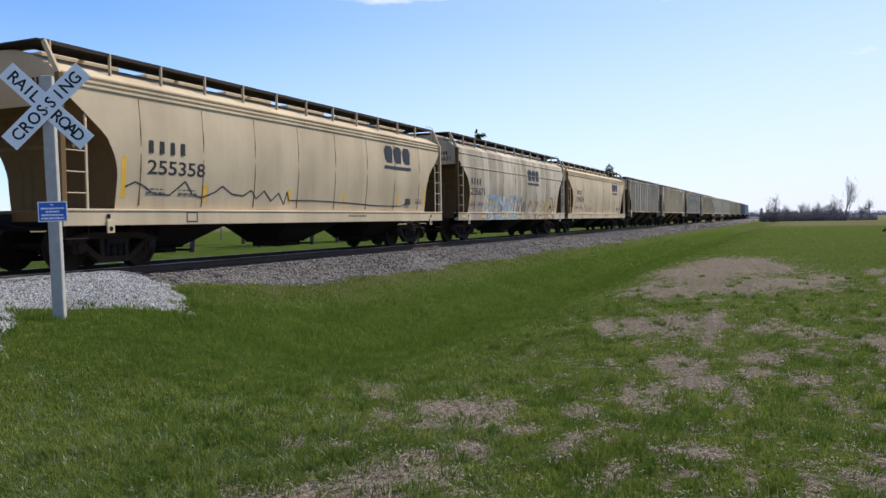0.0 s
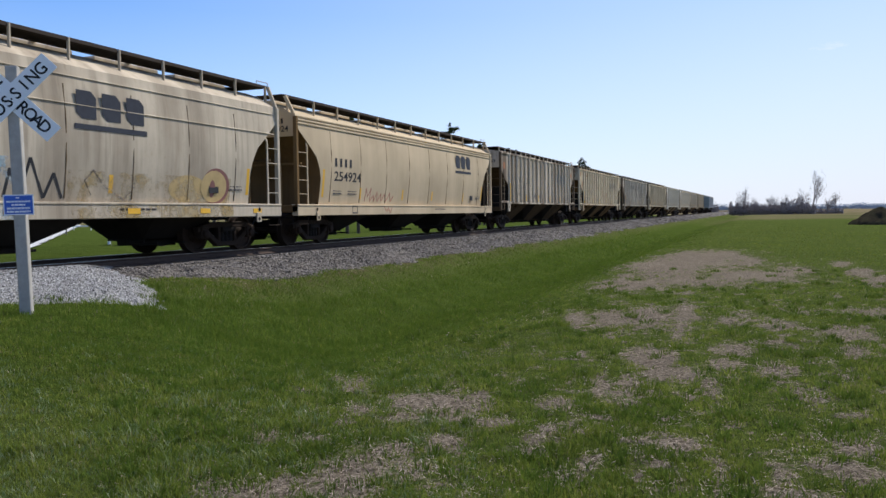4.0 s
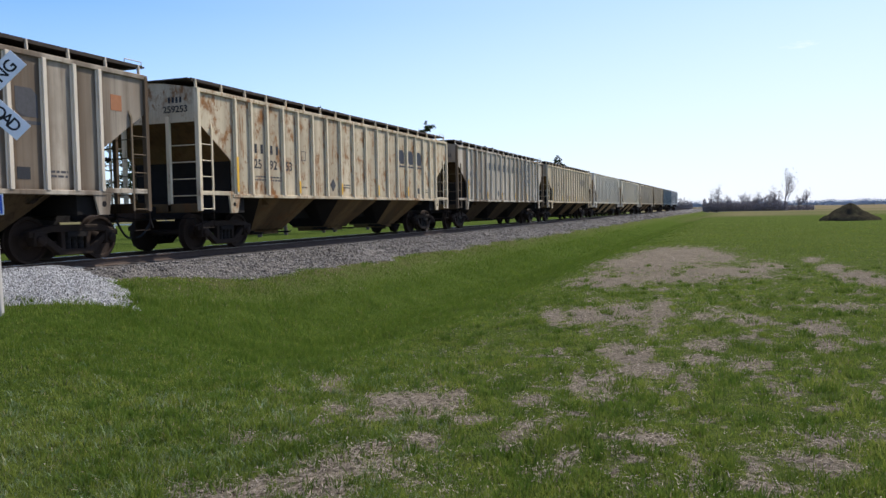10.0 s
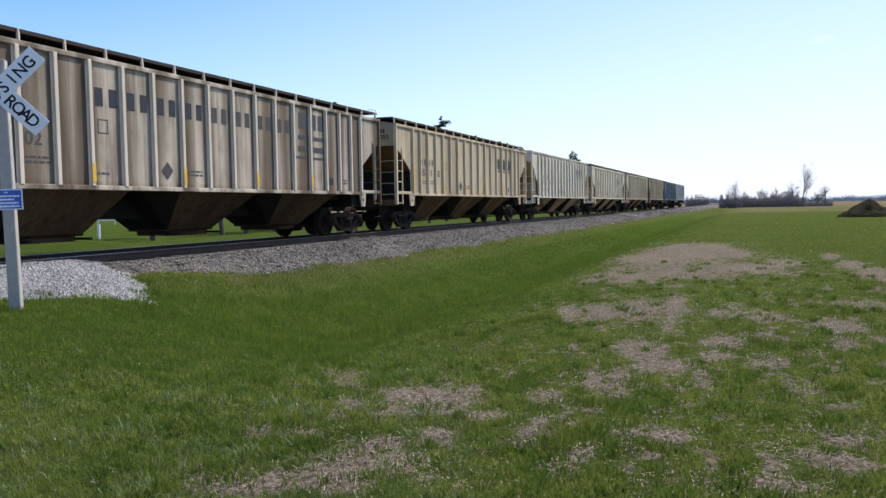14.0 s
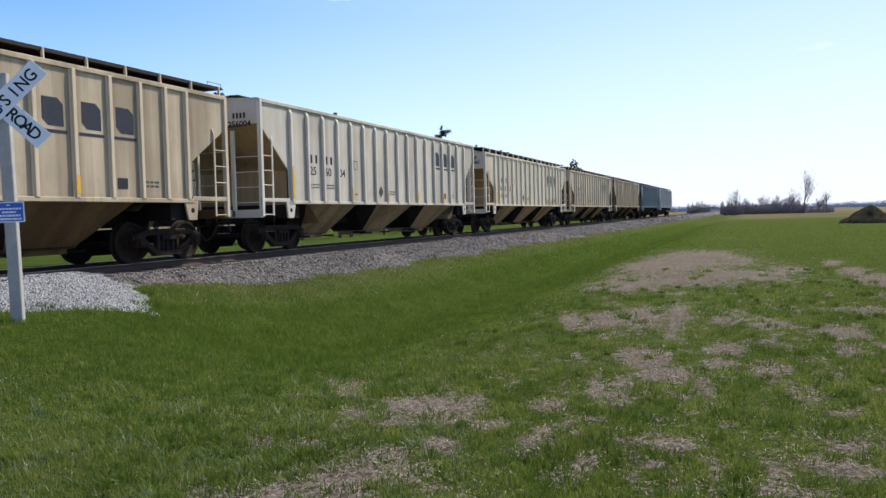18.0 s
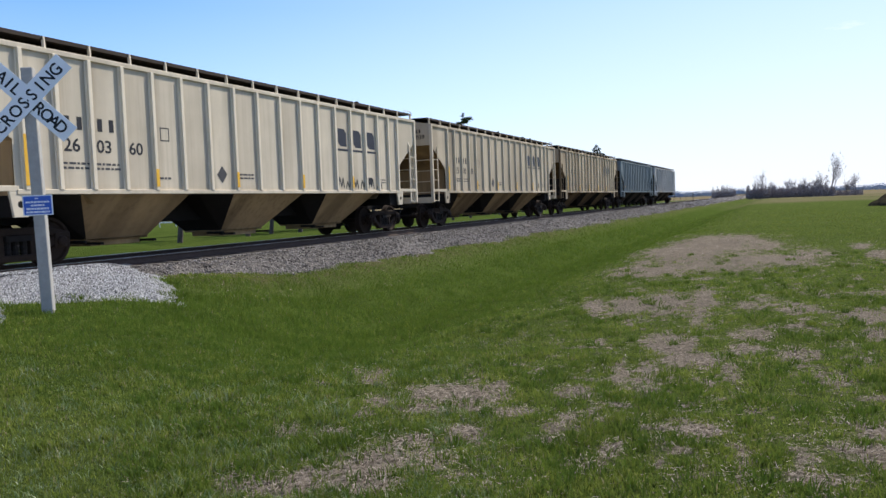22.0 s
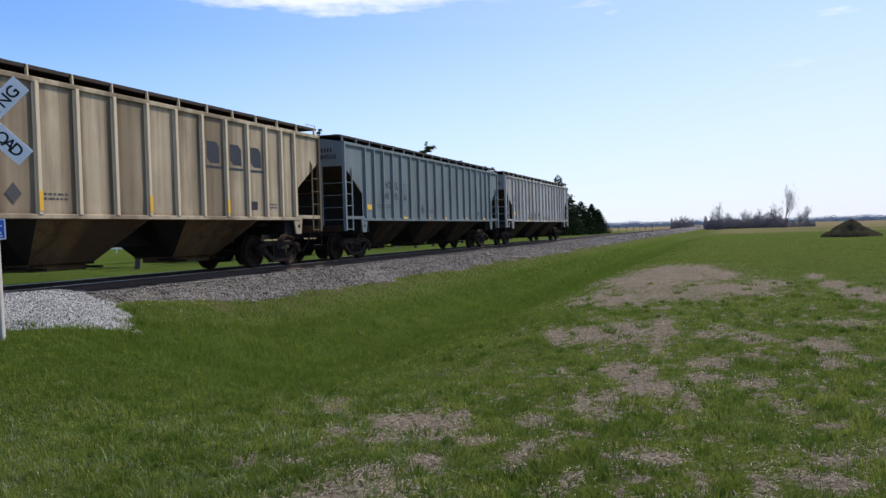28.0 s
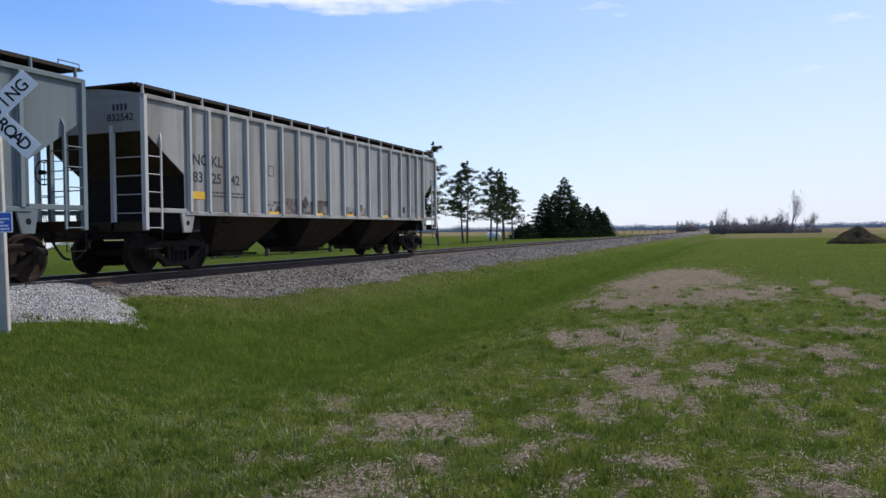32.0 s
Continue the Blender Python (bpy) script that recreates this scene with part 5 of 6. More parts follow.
        tag_strokes(car, zig, 0, 0.03, M_BLACK, half, "black spray-painted squiggle")
    if seed == 3.0:
        for name, m, a, b, c, d, lab in (("spray_patch", M_BLUETAG, 3.0, 7.6, 1.19, 1.95, "faded pale blue spray paint"), ("spray_patch", M_OCHRETAG, 8.6, 13.4, 1.19, 1.78, "faded ochre spray paint")):
            part(name, Shape().grid([[(1.46 + 0.14 * math.sin(math.pi * max(0.0, (z - 1.1) / 2.9)) - 0.015, y - half, z) for z in (c, (c + d) / 2, d)] for y in (a, (a + b) / 2, b)]), m, car, lab)
            part(name, Shape().box(1.587, 1.589, a - half, b - half, 0.87, 1.13), m, car, lab)
        tag_strokes(car, [(7.3, 1.25), (7.4, 1.75), (7.6, 1.25), (7.8, 1.95), (8.1, 1.25), (8.3, 1.7), (8.5, 1.25)], 0, 0.06, M_BLACK, half, "black spray-painted letters")
        tag_strokes(car, [(9.2, 1.3), (9.0, 1.6), (9.2, 1.8), (9.5, 1.5), (10.0, 1.25), (10.3, 1.5), (10.2, 1.75)], 0, 0.04, M_DARKTAG, half, "dark outline of sprayed letters")
        for k, (cy, cz, ry, rz, m, lab) in enumerate(((11.9, 1.50, 0.62, 0.30, M_OCHRE, "faded ochre sprayed shape"), (12.85, 1.58, 0.50, 0.42, M_MAROON, "maroon edge of a sprayed shape"), (12.78, 1.57, 0.46, 0.37, M_OCHRE, "rounded ochre sprayed shape"), (12.72, 1.52, 0.10, 0.20, M_MAROON, "maroon sprayed spot"))):
            off = 0.004 + 0.003 * k
            rows = [[(side_x(cz + q * rz * math.sin(h * math.pi / 14)) + off, cy + q * ry * math.cos(h * math.pi / 14) - half, cz + q * rz * math.sin(h * math.pi / 14)) for h in range(29)] for q in (0.02, 0.4, 0.7, 1.0)]
            part("spray_patch", Shape().grid(rows), m, car, lab)
        for a in (0.35, 2.5, 5.0, 7.2, 10.0, 12.2, 14.2):
            marking(car, a - half, a + 0.34 - half, 0.95, 1.06, 1.59, M_YELLOW, "reflective_strip")
    if seed == 4.0:
        tag_strokes(car, [(4.1, 1.3), (4.15, 1.72), (4.3, 1.45), (4.5, 1.75), (4.45, 1.3), (4.7, 1.5), (4.75, 1.3), (4.95, 1.62), (5.0, 1.3), (5.25, 1.55), (5.3, 1.3), (5.5, 1.55), (5.65, 1.3), (5.9, 1.6), (6.0, 1.3), (6.2, 1.5)], 0, 0.028, M_PINKTAG, half, "faded red spray-painted scrawl")
        tag_strokes(car, [(5.3, 1.12), (5.5, 0.95), (5.6, 1.1), (5.75, 0.92), (5.9, 1.1)], 1.602, 0.02, M_PINKTAG, half, "faded red spray-painted scrawl")
    if seed == 5.0:
        for a in (0.5, 2 * half - 1.05):
            marking(car, a - half, a + 0.30 - half, 3.05, 3.37, 1.531, M_PRIMER, "primer_patch", "square of orange primer paint")
    if seed == 10.0:
        for a, d in ((11.9, 0.34), (12.35, 0.2), (12.75, 0.3), (13.25, 0.26), (13.75, 0.34), (14.3, 0.2)):
            tag_strokes(car, [(a, 1.46), (a + 0.08, 1.46 + d), (a + 0.18, 1.50), (a + 0.27, 1.46 + d * 0.9), (a + 0.34, 1.46)], 1.531, 0.035, M_BLACK, half, "black spray-painted letters")
    if seed == 14.0:
        for a, b, d in ((4.75, 5.4, 1.75), (5.55, 6.2, 1.85), (6.4, 7.1, 1.82), (7.3, 8.0, 1.85), (9.1, 9.8, 1.7), (10.1, 10.7, 1.8), (12.0, 12.6, 1.65)):
            part("spray_patch", Shape().box(1.5305, 1.5325, a - half, b - half, 1.42, d), M_DARKTAG, car, "dark weathered spray paint")
    if seed >= 13.0:
        for a, b, c, d in ((1.57, 2.04, 1.70, 1.88), (4.7, 5.2, 1.40, 1.47), (7.2, 7.6, 1.40, 1.47), (9.15, 9.6, 1.40, 1.47), (11.8, 12.3, 1.40, 1.47), (14.9, 15.3, 1.40, 1.47)):
            marking(car, a - half, b - half, c, d, 1.533, M_YELLOW, "yellow_panel")


# ---------- crossing sign ----------
M_POST = plain("weathered_grey_timber", (0.34, 0.32, 0.29), 0.8, 0.0, 0.35, 9)
M_BLADE = plain("white_reflective_sheet", (0.70, 0.72, 0.74), 0.45, 0.0, 0.06, 3, 0.03)
M_SIGNBLACK = plain("black_sign_lettering", (0.02, 0.02, 0.022), 0.5)
M_BLUE = plain("blue_sign_enamel", (0.025, 0.10, 0.45), 0.4, 0.0, 0.1, 5, 0.02)
M_WHITE = plain("white_sign_print", (0.72, 0.74, 0.76), 0.5, 0.0, 0.05)


def crossing_sign():
    sign = thing("crossing_sign", (-8.06, 6.65, -0.24), "white railroad crossing crossbuck on a grey timber post in grass", "road sign")
    face = math.atan2(-0.87, 0.58)              # heading of the sign's face; local -y looks along it
    sign.rotation_euler = (radians(0.8), radians(-0.9), face + math.pi / 2)
    part("post", Shape().box(-0.065, 0.065, 0.0, 0.115, -0.4, 2.90), M_POST, sign, "grey weathered timber post", bevel=0.008)
    zc = 2.53
    for tilt, words in ((45, "CROSSING"), (-45, "RAIL ROAD")):
        dy = -0.030 if tilt > 0 else -0.012
        b = part("blade", Shape().box(-0.61, 0.61, -0.004, 0.004, -0.115, 0.115), M_BLADE, sign, "white reflective blade with black letters", at=(0, dy, zc), bevel=0.001)
        b.rotation_euler = (0, radians(-tilt), 0)
        for text, x0, x1 in (((words, -0.53, 0.53),) if tilt > 0 else (("RAIL", -0.53, -0.115), ("ROAD", 0.115, 0.53))):
            n = len(text)
            for i, ch in enumerate(text):
                me = letters(ch, 0.195, 0.0008, 0.95)
                xs = [v.co.x for v in me.vertices]
                zs = [v.co.z for v in me.vertices]
                cx = x0 + (x1 - x0) * (i + 0.5) / n
                me.transform(Matrix.Translation((cx - (min(xs) + max(xs)) / 2, -0.0055, -(min(zs) + max(zs)) / 2)))
                me.materials.clear()
                me.materials.append(M_SIGNBLACK)
                ob = new("letter", me)
                ob.parent = b
    for z in (zc - 0.02, zc + 0.06):
        part("bolt", Shape().lathe([(-0.045, 0.008), (-0.035, 0.012), (0.0, 0.012)], 8, "y", (0, 0, z)), M_SIGNBLACK, sign)
    tab = part("info_sign", Shape().box(-0.165, 0.165, -0.008, -0.003, 1.165, 1.405), M_WHITE, sign, "small blue emergency notice with white border")
    part("info_panel", Shape().box(-0.152, 0.152, -0.012, -0.008, 1.178, 1.392), M_BLUE, tab, "blue panel")
    for r, (w, h) in enumerate(((0.05, 0.012), (0.26, 0.020), (0.15, 0.020), (0.25, 0.022), (0.26, 0.022))):
        c, z = -w / 2, 1.372 - r * 0.039
        while c < w / 2 - 0.005:
            l = min(random.uniform(0.016, 0.05), w / 2 - c)
            part("print_bar", Shape().box(c, c + l, -0.0135, -0.012, z - h, z), M_WHITE, tab)
            c += l + 0.007
    return sign


crossing_sign()


# ---------- trees ----------
def leaf_material(name, dark, light, through=0.25, dry=0.0, gloss=0.04):
    n = Nodes(name, 0.8)
    col = n.mix(n.island(), dark, light)
    if dry:
        col = n.mix(n.span(n.math("FRACT", n.math("MULTIPLY", n.island(), 37.0)), 1 - dry, 1 - dry + 0.02), col, (0.36, 0.29, 0.17))
        col = n.mix(n.span(n.noise(n.coord(), 0.8, 4), 0.35, 0.65, 0.0, 0.5), col, shade(dark, 0.75))
        col = n.mix(n.span(n.noise(n.coord(), 4.5, 3), 0.42, 0.66, 0.0, 0.6), col, (dark[0] * 0.62, dark[1] * 0.80, dark[2] * 0.7))
    n.color(col)
    tr = n.t.nodes.new("ShaderNodeBsdfTranslucent")
    n.put(tr, "Color", col)
    mx = n.t.nodes.new("ShaderNodeMixShader")
    n.put(mx, 0, through)
    n.t.links.new(n.b.outputs[0], mx.inputs[1])
    n.t.links.new(tr.outputs[0], mx.inputs[2])
    n.t.links.new(mx.outputs[0], n.t.nodes["Material Output"].inputs[0])
    n.b.inputs["Specular IOR Level"].default_value = gloss
    n.b.inputs["Roughness"].default_value = 0.8 if gloss < 0.1 else 0.42
    return n.m


M_BARK = plain("dark_bark", (0.085, 0.065, 0.05), 0.9, 0.0, 0.4, 4)
M_TWIG = plain("grey_brown_twigs", (0.19, 0.16, 0.14), 0.9, 0.0, 0.3, 3)
M_NEEDLE = leaf_material("pine_needles", (0.016, 0.030, 0.010), (0.050, 0.068, 0.022), 0.15)
M_SPRUCE = leaf_material("spruce_needles", (0.008, 0.018, 0.008), (0.026, 0.042, 0.016), 0.1)
# lightened and greyed so that the colour carries the distance haze
M_SCRUB = leaf_material("bare_scrub", (0.165, 0.148, 0.156), (0.26, 0.235, 0.235), 0.2)
M_HEDGE_TWIG = plain("dark_hedgerow_twigs", (0.17, 0.15, 0.148), 0.9, 0.0, 0.3, 3)
# aerial haze is painted into this pale blue-grey
M_FAR_HAZE = leaf_material("far_woods", (0.26, 0.31, 0.38), (0.34, 0.39, 0.46), 0.3)


def tufts(points, size, seed, flat=0.6, wide=0.28):
    """A spray of small blades about each point, as arrays of triangles."""
    g = np.random.default_rng(seed)
    k = len(points)
    d = g.normal(size=(k, 3))
    d[:, 2] *= flat
    d /= np.linalg.norm(d, axis=1)[:, None] + 1e-6
    e = g.normal(size=(k, 3))
    e -= d * (e * d).sum(1)[:, None]
    e /= np.linalg.norm(e, axis=1)[:, None] + 1e-6
    s = np.asarray(size)[:, None] * g.uniform(0.6, 1.3, (k, 1))
    v = np.stack([points - d * s * 0.5 - e * s * wide, points - d * s * 0.5 + e * s * wide, points + d * s * 0.6], 1)
    return v.reshape(-1, 3), np.arange(3 * k).reshape(-1, 3)


def cone_tree(name, x, y, h, spread, material, label, seed, n=11000, base=0.0, open_top=0.0):
    """A dense spruce: tiers of drooping sprays round a trunk."""
    g = np.random.default_rng(seed)
    z0 = ground_z(x, y)
    t = thing(name, (x, y, z0), label, "tree")
    part("trunk", Shape().tube([(0, 0, -0.2), (0.05, 0, h * 0.5), (0, 0.05, h * 0.97)], 0.02 * h, 8, 0.02), M_BARK, t)
    u = 1 - np.sqrt(g.random(n))
    z = base + (h - base) * u
    tier = 0.80 + 0.32 * np.cos(z * 2 * np.pi / (0.085 * h) + g.normal(size=n) * 0.5)
    az = g.random(n) * 2 * np.pi
    lobes = 1 + 0.16 * np.sin(az * 5 + z * 1.7 + seed) + 0.12 * np.sin(az * 9 - z * 2.3)
    r = 1.3 * spread * (1 - u) ** 0.68 * tier * lobes * np.sqrt(g.uniform(0.25, 1.0, n)) + 0.05
    p = np.stack([r * np.cos(az), r * np.sin(az), z - 0.16 * r], 1)
    v, f = tufts(p, np.full(n, 0.34), seed + 1, 0.3)
    me = mesh_arrays("crown", v, f, material)
    c = new("crown", me)
    c.parent = t
    c["kind"] = "stuff"
    return t


def pine_tree(name, x, y, h, label, seed, dense=1.0):
    """An open pine: tall bare trunk, crooked limbs, needle clumps with gaps."""
    h *= 1.04
    g = np.random.default_rng(seed)
    z0 = ground_z(x, y)
    t = thing(name, (x, y, z0), label, "tree")
    lean = g.normal(0, 0.03, 2)
    pts = [(lean[0] * h * q + 0.10 * math.sin(q * 5 + seed), lean[1] * h * q, -0.2 + (h + 0.1) * q) for q in (0, 0.25, 0.5, 0.75, 1.0)]
    part("trunk", Shape().tube(pts, 0.16, 8, 0.03), M_BARK, t)
    limbs, clumps = Shape(), []
    k = int(40 * dense)
    for i in range(k):
        q = 0.30 + 0.66 * (i + g.random()) / k
        reach = (0.345 * h) * (1.0 - q) ** 0.62 * g.uniform(0.45, 1.25)
        a = g.random() * 2 * math.pi
        b = Vector((lean[0] * h * q, lean[1] * h * q, h * q))
        tip = b + Vector((math.cos(a) * reach, math.sin(a) * reach, reach * g.uniform(-0.05, 0.45)))
        mid = (b + tip) / 2 + Vector((0, 0, -0.06 * reach))
        limbs.tube([b, mid, tip], 0.035, 5, 0.012)
        for w in (0.45, 0.72, 1.0):
            if g.random() < 0.9:
                clumps.append((b + (tip - b) * w + Vector(g.normal(0, 0.12, 3)), (0.23 + 0.28 * g.random()) * (1.15 - 0.5 * q)))
    clumps.append((Vector((lean[0] * h, lean[1] * h, h - 0.25)), 0.14))
    clumps.append((Vector((lean[0] * h + 0.1, lean[1] * h, h - 0.02)), 0.07))
    part("branchwork", limbs, M_BARK, t)
    pp, ss = [], []
    for c, r in clumps:
        m = int(34 * dense) + 6
        o = g.normal(size=(m, 3)) * (r * 0.55) * np.array((1, 1, 0.55))
        pp.append(np.array(c) + o)
        ss.append(np.full(m, 0.20))
    v, f = tufts(np.concatenate(pp), np.concatenate(ss), seed + 3, 0.8)
    c = new("crown", mesh_arrays("crown", v, f, M_NEEDLE))
    c.parent = t
    c["kind"] = "stuff"
    return t


def bare_tree(name, x, y, h, spread, label, seed, forks=3, haze=0, r0=None, bark=M_TWIG, sway=0.12):
    """A leafless tree: limbs that fork down to twigs."""
    g = random.Random(seed)
    t = thing(name, (x, y, ground_z(x, y)), label, "tree")
    trunk, twigs, tips = Shape(), Shape(), []

    def grow(p, d, length, r, level):
        q = p + d * length * 0.5 + Vector((g.gauss(0, 0.03), g.gauss(0, 0.03), 0)) * length
        e = p + d * length
        (trunk if level < 1 else twigs).tube([p, q, e], r, 6 if level < 1 else 4, r * 0.6)
        if level >= 3:
            tips.append(e)
        if level >= 5:
            return
        grow(e, (d + Vector((g.gauss(0, sway), g.gauss(0, sway), 0.1))).normalized(), length * 0.72, r * 0.6, level + 1)
        for i in range(forks):
            w = Vector((g.gauss(0, 1), g.gauss(0, 1), g.gauss(0.1, 0.3))).normalized()
            nd = (d * 0.9 + w * spread * g.uniform(0.7, 1.3)).normalized()
            grow(p + d * length * g.uniform(0.45, 0.98), nd, length * g.uniform(0.5, 0.75), r * 0.42, level + 1)

    grow(Vector((0, 0, -0.2)), Vector((0, 0, 1)), h * 0.33, r0 or h * 0.0125, 0)
    part("trunk", trunk, bark, t)
    part("branchwork", twigs, bark, t)["kind"] = "stuff"
    if haze:
        # fine outer twigs
        pts = np.array(tips)
        q = np.random.default_rng(seed)
        p = pts[q.integers(0, len(pts), haze)] + q.normal(0, 0.08 * h, (haze, 3)) * np.array((1, 1, 0.8))
        v, f = tufts(p, np.full(haze, 0.085 * h), seed + 5, 2.2, 0.06)
        c = new("twig_haze", mesh_arrays("twig_haze", v, f, bark))
        c.parent = t
        c["kind"] = "stuff"
    return t


for i, (x, y, h) in enumerate(((-31.0, 79.6, 10.9), (-33.5, 95.0, 9.0), (-32.5, 94.0, 10.0), (-34.0, 108.5, 10.4), (-35.2, 115.0, 10.6), (-34.4, 116.0, 9.7), (-35.4, 120.0, 8.6), (-35.6, 126.0, 8.6), (-29.8, 72.0, 7.4))):
    pine_tree("pine_tree", x, y, h, "dark open-crowned pine with a bare trunk on the lawn", 40 + i)
for i, (x, y, h) in enumerate(((-31.0, 40.7, 9.2), (-31.0, 55.8, 9.6), (-31.2, 58.0, 9.1), (-32.4, 45.0, 6.2), (-33.0, 49.5, 6.6), (-32.0, 51.5, 6.8), (-31.6, 65.0, 6.8), (-38.5, 48.6, 6.0), (-30.5, 34.0, 7.4), (-30.9, 46.4, 6.4))):
    pine_tree("pine_tree", x, y, h, "slender pine standing behind the track on mown grass", 60 + i, 0.7)
cone_tree("spruce_tree", -33.7, 158.0, 12.6, 4.0, M_SPRUCE, "tall dense dark spruce beside the track", 80, 17000)
cone_tree("spruce_tree", -36.0, 150.5, 8.9, 3.2, M_SPRUCE, "broad dark spruce in the evergreen row", 81)
cone_tree("spruce_tree", -34.8, 154.0, 9.6, 3.0, M_SPRUCE, "dark spruce in the evergreen row", 82)
cone_tree("spruce_tree", -31.6, 171.0, 7.4, 3.0, M_SPRUCE, "rounded dark spruce at the row's end", 83)
cone_tree("spruce_tree", -30.8, 180.0, 7.0, 2.5, M_SPRUCE, "low dark spruce at the row's end", 84)
cone_tree("spruce_tree", -31.1, 191.0, 6.0, 2.3, M_SPRUCE, "small dark spruce at the row's end", 85)
cone_tree("spruce_tree", -32.6, 163.0, 8.6, 3.3, M_SPRUCE, "dark spruce between taller ones", 86)
for i, (x, y, h, w) in enumerate(((-39.0, 146.0, 3.6, 3.0), (-38.0, 140.0, 2.6, 2.4), (-37.5, 143.0, 3.0, 2.4))):
    cone_tree("juniper_bush", x, y, h, w, M_SPRUCE, "low dark evergreen bush beneath the pines", 88 + i, 2400)
bare_tree("bare_tree", -33.5, 76.0, 10.4, 0.55, "leafless tree rising behind the pines", 21, r0=0.13)
bare_tree("bare_tree", -62.0, 56.0, 6.2, 0.75, "leafless yard tree across the tracks", 22)
bare_tree("bare_tree", -52.0, 62.0, 7.0, 0.7, "leafless yard tree across the tracks", 23)

# hedgerow far across the field
HY = 212.0
for i, (x, h, sp) in enumerate(((-4.0, 7.6, 0.85), (-1.4, 4.6, 0.8), (2.4, 5.4, 0.6), (5.6, 5.3, 0.6), (8.2, 5.2, 0.85), (9.6, 6.6, 0.85), (12.0, 10.6, 0.34), (15.2, 4.2, 0.8), (17.2, 5.6, 0.5))):
    bare_tree("bare_tree", x, HY + (i % 3) * 2.0, h, sp, "tall thin leafless tree in the hedgerow" if sp < 0.45 else "leafless tree in the distant hedgerow", 30 + i, haze=70 if sp < 0.45 else 200, r0=0.19, bark=M_HEDGE_TWIG, sway=0.03 if sp < 0.45 else 0.12)
for i, (x0, x1, y, h) in enumerate(((-7.6, -2.0, HY, 2.9), (-2.0, 4.5, HY + 2, 2.6), (4.5, 12.5, HY + 1, 2.9), (-19.5, -12.4, 262.0, 3.6), (12.5, 19.0, HY + 8, 1.3))):
    g = np.random.default_rng(90 + i)
    k = 4600
    p = np.stack([g.uniform(x0, x1, k), y + g.normal(0, 1.2, k), np.abs(g.random(k)) ** 0.75 * h * (0.75 + 0.35 * np.sin(np.linspace(0, 9, k) * 3 + i))], 1)
    wv = np.interp(p[:, 0], np.linspace(x0, x1, 24), g.uniform(0.6, 1.15, 24))
    p[:, 2] = p[:, 2] * wv - 0.62
    v, f = tufts(p, np.full(k, 0.50), 91 + i, 2.2, 0.12)
    tagged(new("hedge_scrub", mesh_arrays("hedge_scrub", v, f, M_SCRUB)), "tangle of leafless brown scrub along the field edge", "hedge", kind="stuff")

# woods on the horizon
for i, (r, a0, a1, h, step) in enumerate(((1300, -42, 75, 11.5, 3), (900, 4.0, 12.5, 8, 3), (1000, -30, -6, 8.5, 3))):
    g = np.random.default_rng(120 + i)
    k = int(r * radians(a1 - a0) / step * 60)
    a = np.radians(g.uniform(a0, a1, k))
    wave = 0.55 + 0.3 * np.sin(a * 60 + i) * np.sin(a * 23) + 0.25 * np.sin(a * 170)
    p = np.stack([-np.sin(a) * r + g.normal(0, 6, k), np.cos(a) * r + g.normal(0, 6, k), g.random(k) ** 1.4 * h * np.clip(wave, 0.62, 1.1) - 0.7], 1)
    v, f = tufts(p, np.full(k, h * 0.17), 121 + i, 0.7)
    m = int((a1 - a0) * 12)
    w = np.radians(np.linspace(a0, a1, m))
    top = h * np.clip(0.55 + 0.3 * np.sin(w * 60 + i) * np.sin(w * 23) + 0.25 * np.sin(w * 170), 0.62, 1.1) * g.uniform(0.5, 0.72, m) - 0.7
    ring = np.stack([-np.sin(w) * r, np.cos(w) * r], 1)
    bv = np.concatenate([np.column_stack([ring, np.full(m, -2.0)]), np.column_stack([ring, top]), np.column_stack([ring * 1.03, np.full(m, -2.0)])])
    e = np.arange(m - 1)
    bf = np.concatenate([np.stack([e, e + 1, e + 1 + m], 1), np.stack([e, e + 1 + m, e + m], 1), np.stack([e + m, e + 1 + m, e + 1 + 2 * m], 1), np.stack([e + m, e + 1 + 2 * m, e + 2 * m], 1)])
    f = np.concatenate([f, bf + len(v)])
    v = np.concatenate([v, bv])
    tagged(new("far_woods", mesh_arrays("far_woods", v, f, M_FAR_HAZE)), "line of distant woods on the horizon, haze painted into its colour", "woods", kind="stuff")

# ---------- earth mound, posts, tank ----------
def mound():
    n = Nodes("dark_clodded_soil", 0.95)
    n.b.inputs["Specular IOR Level"].default_value = 0.0
    c = n.coord()
    n.color(n.mix(n.span(n.noise(c, 2.2, 7, 0.7), 0.35, 0.7), (0.030, 0.024, 0.018), (0.062, 0.056, 0.030)))
    n.bump(n.noise(c, 6, 6, 0.7), 0.9, 0.12)
    rows = []
    for i in range(25):
        row = []
        for j in range(40):
            a = 2 * math.pi * j / 40
            q = i / 24
            lump = 1 + 0.22 * noise.noise((math.cos(a) * 2, math.sin(a) * 2, q * 3))
            x, y = math.cos(a) * 2.45 * q * lump, math.sin(a) * 2.3 * q * lump
            z = 1.52 * (1 - q ** 1.25) + 0.16 * noise.noise((x * 1.6, y * 1.6, 3)) * (1 - q) ** 0.3 - 0.08 * q
            row.append((x, y, z))
        rows.append(row)
    s = Shape().grid(rows, shut=True)
    solid("earth_mound", s, n.m, "heap of dark bare soil at the field's edge", "mound", at=(9.35, 75.6, -0.60), smooth=True)


mound()


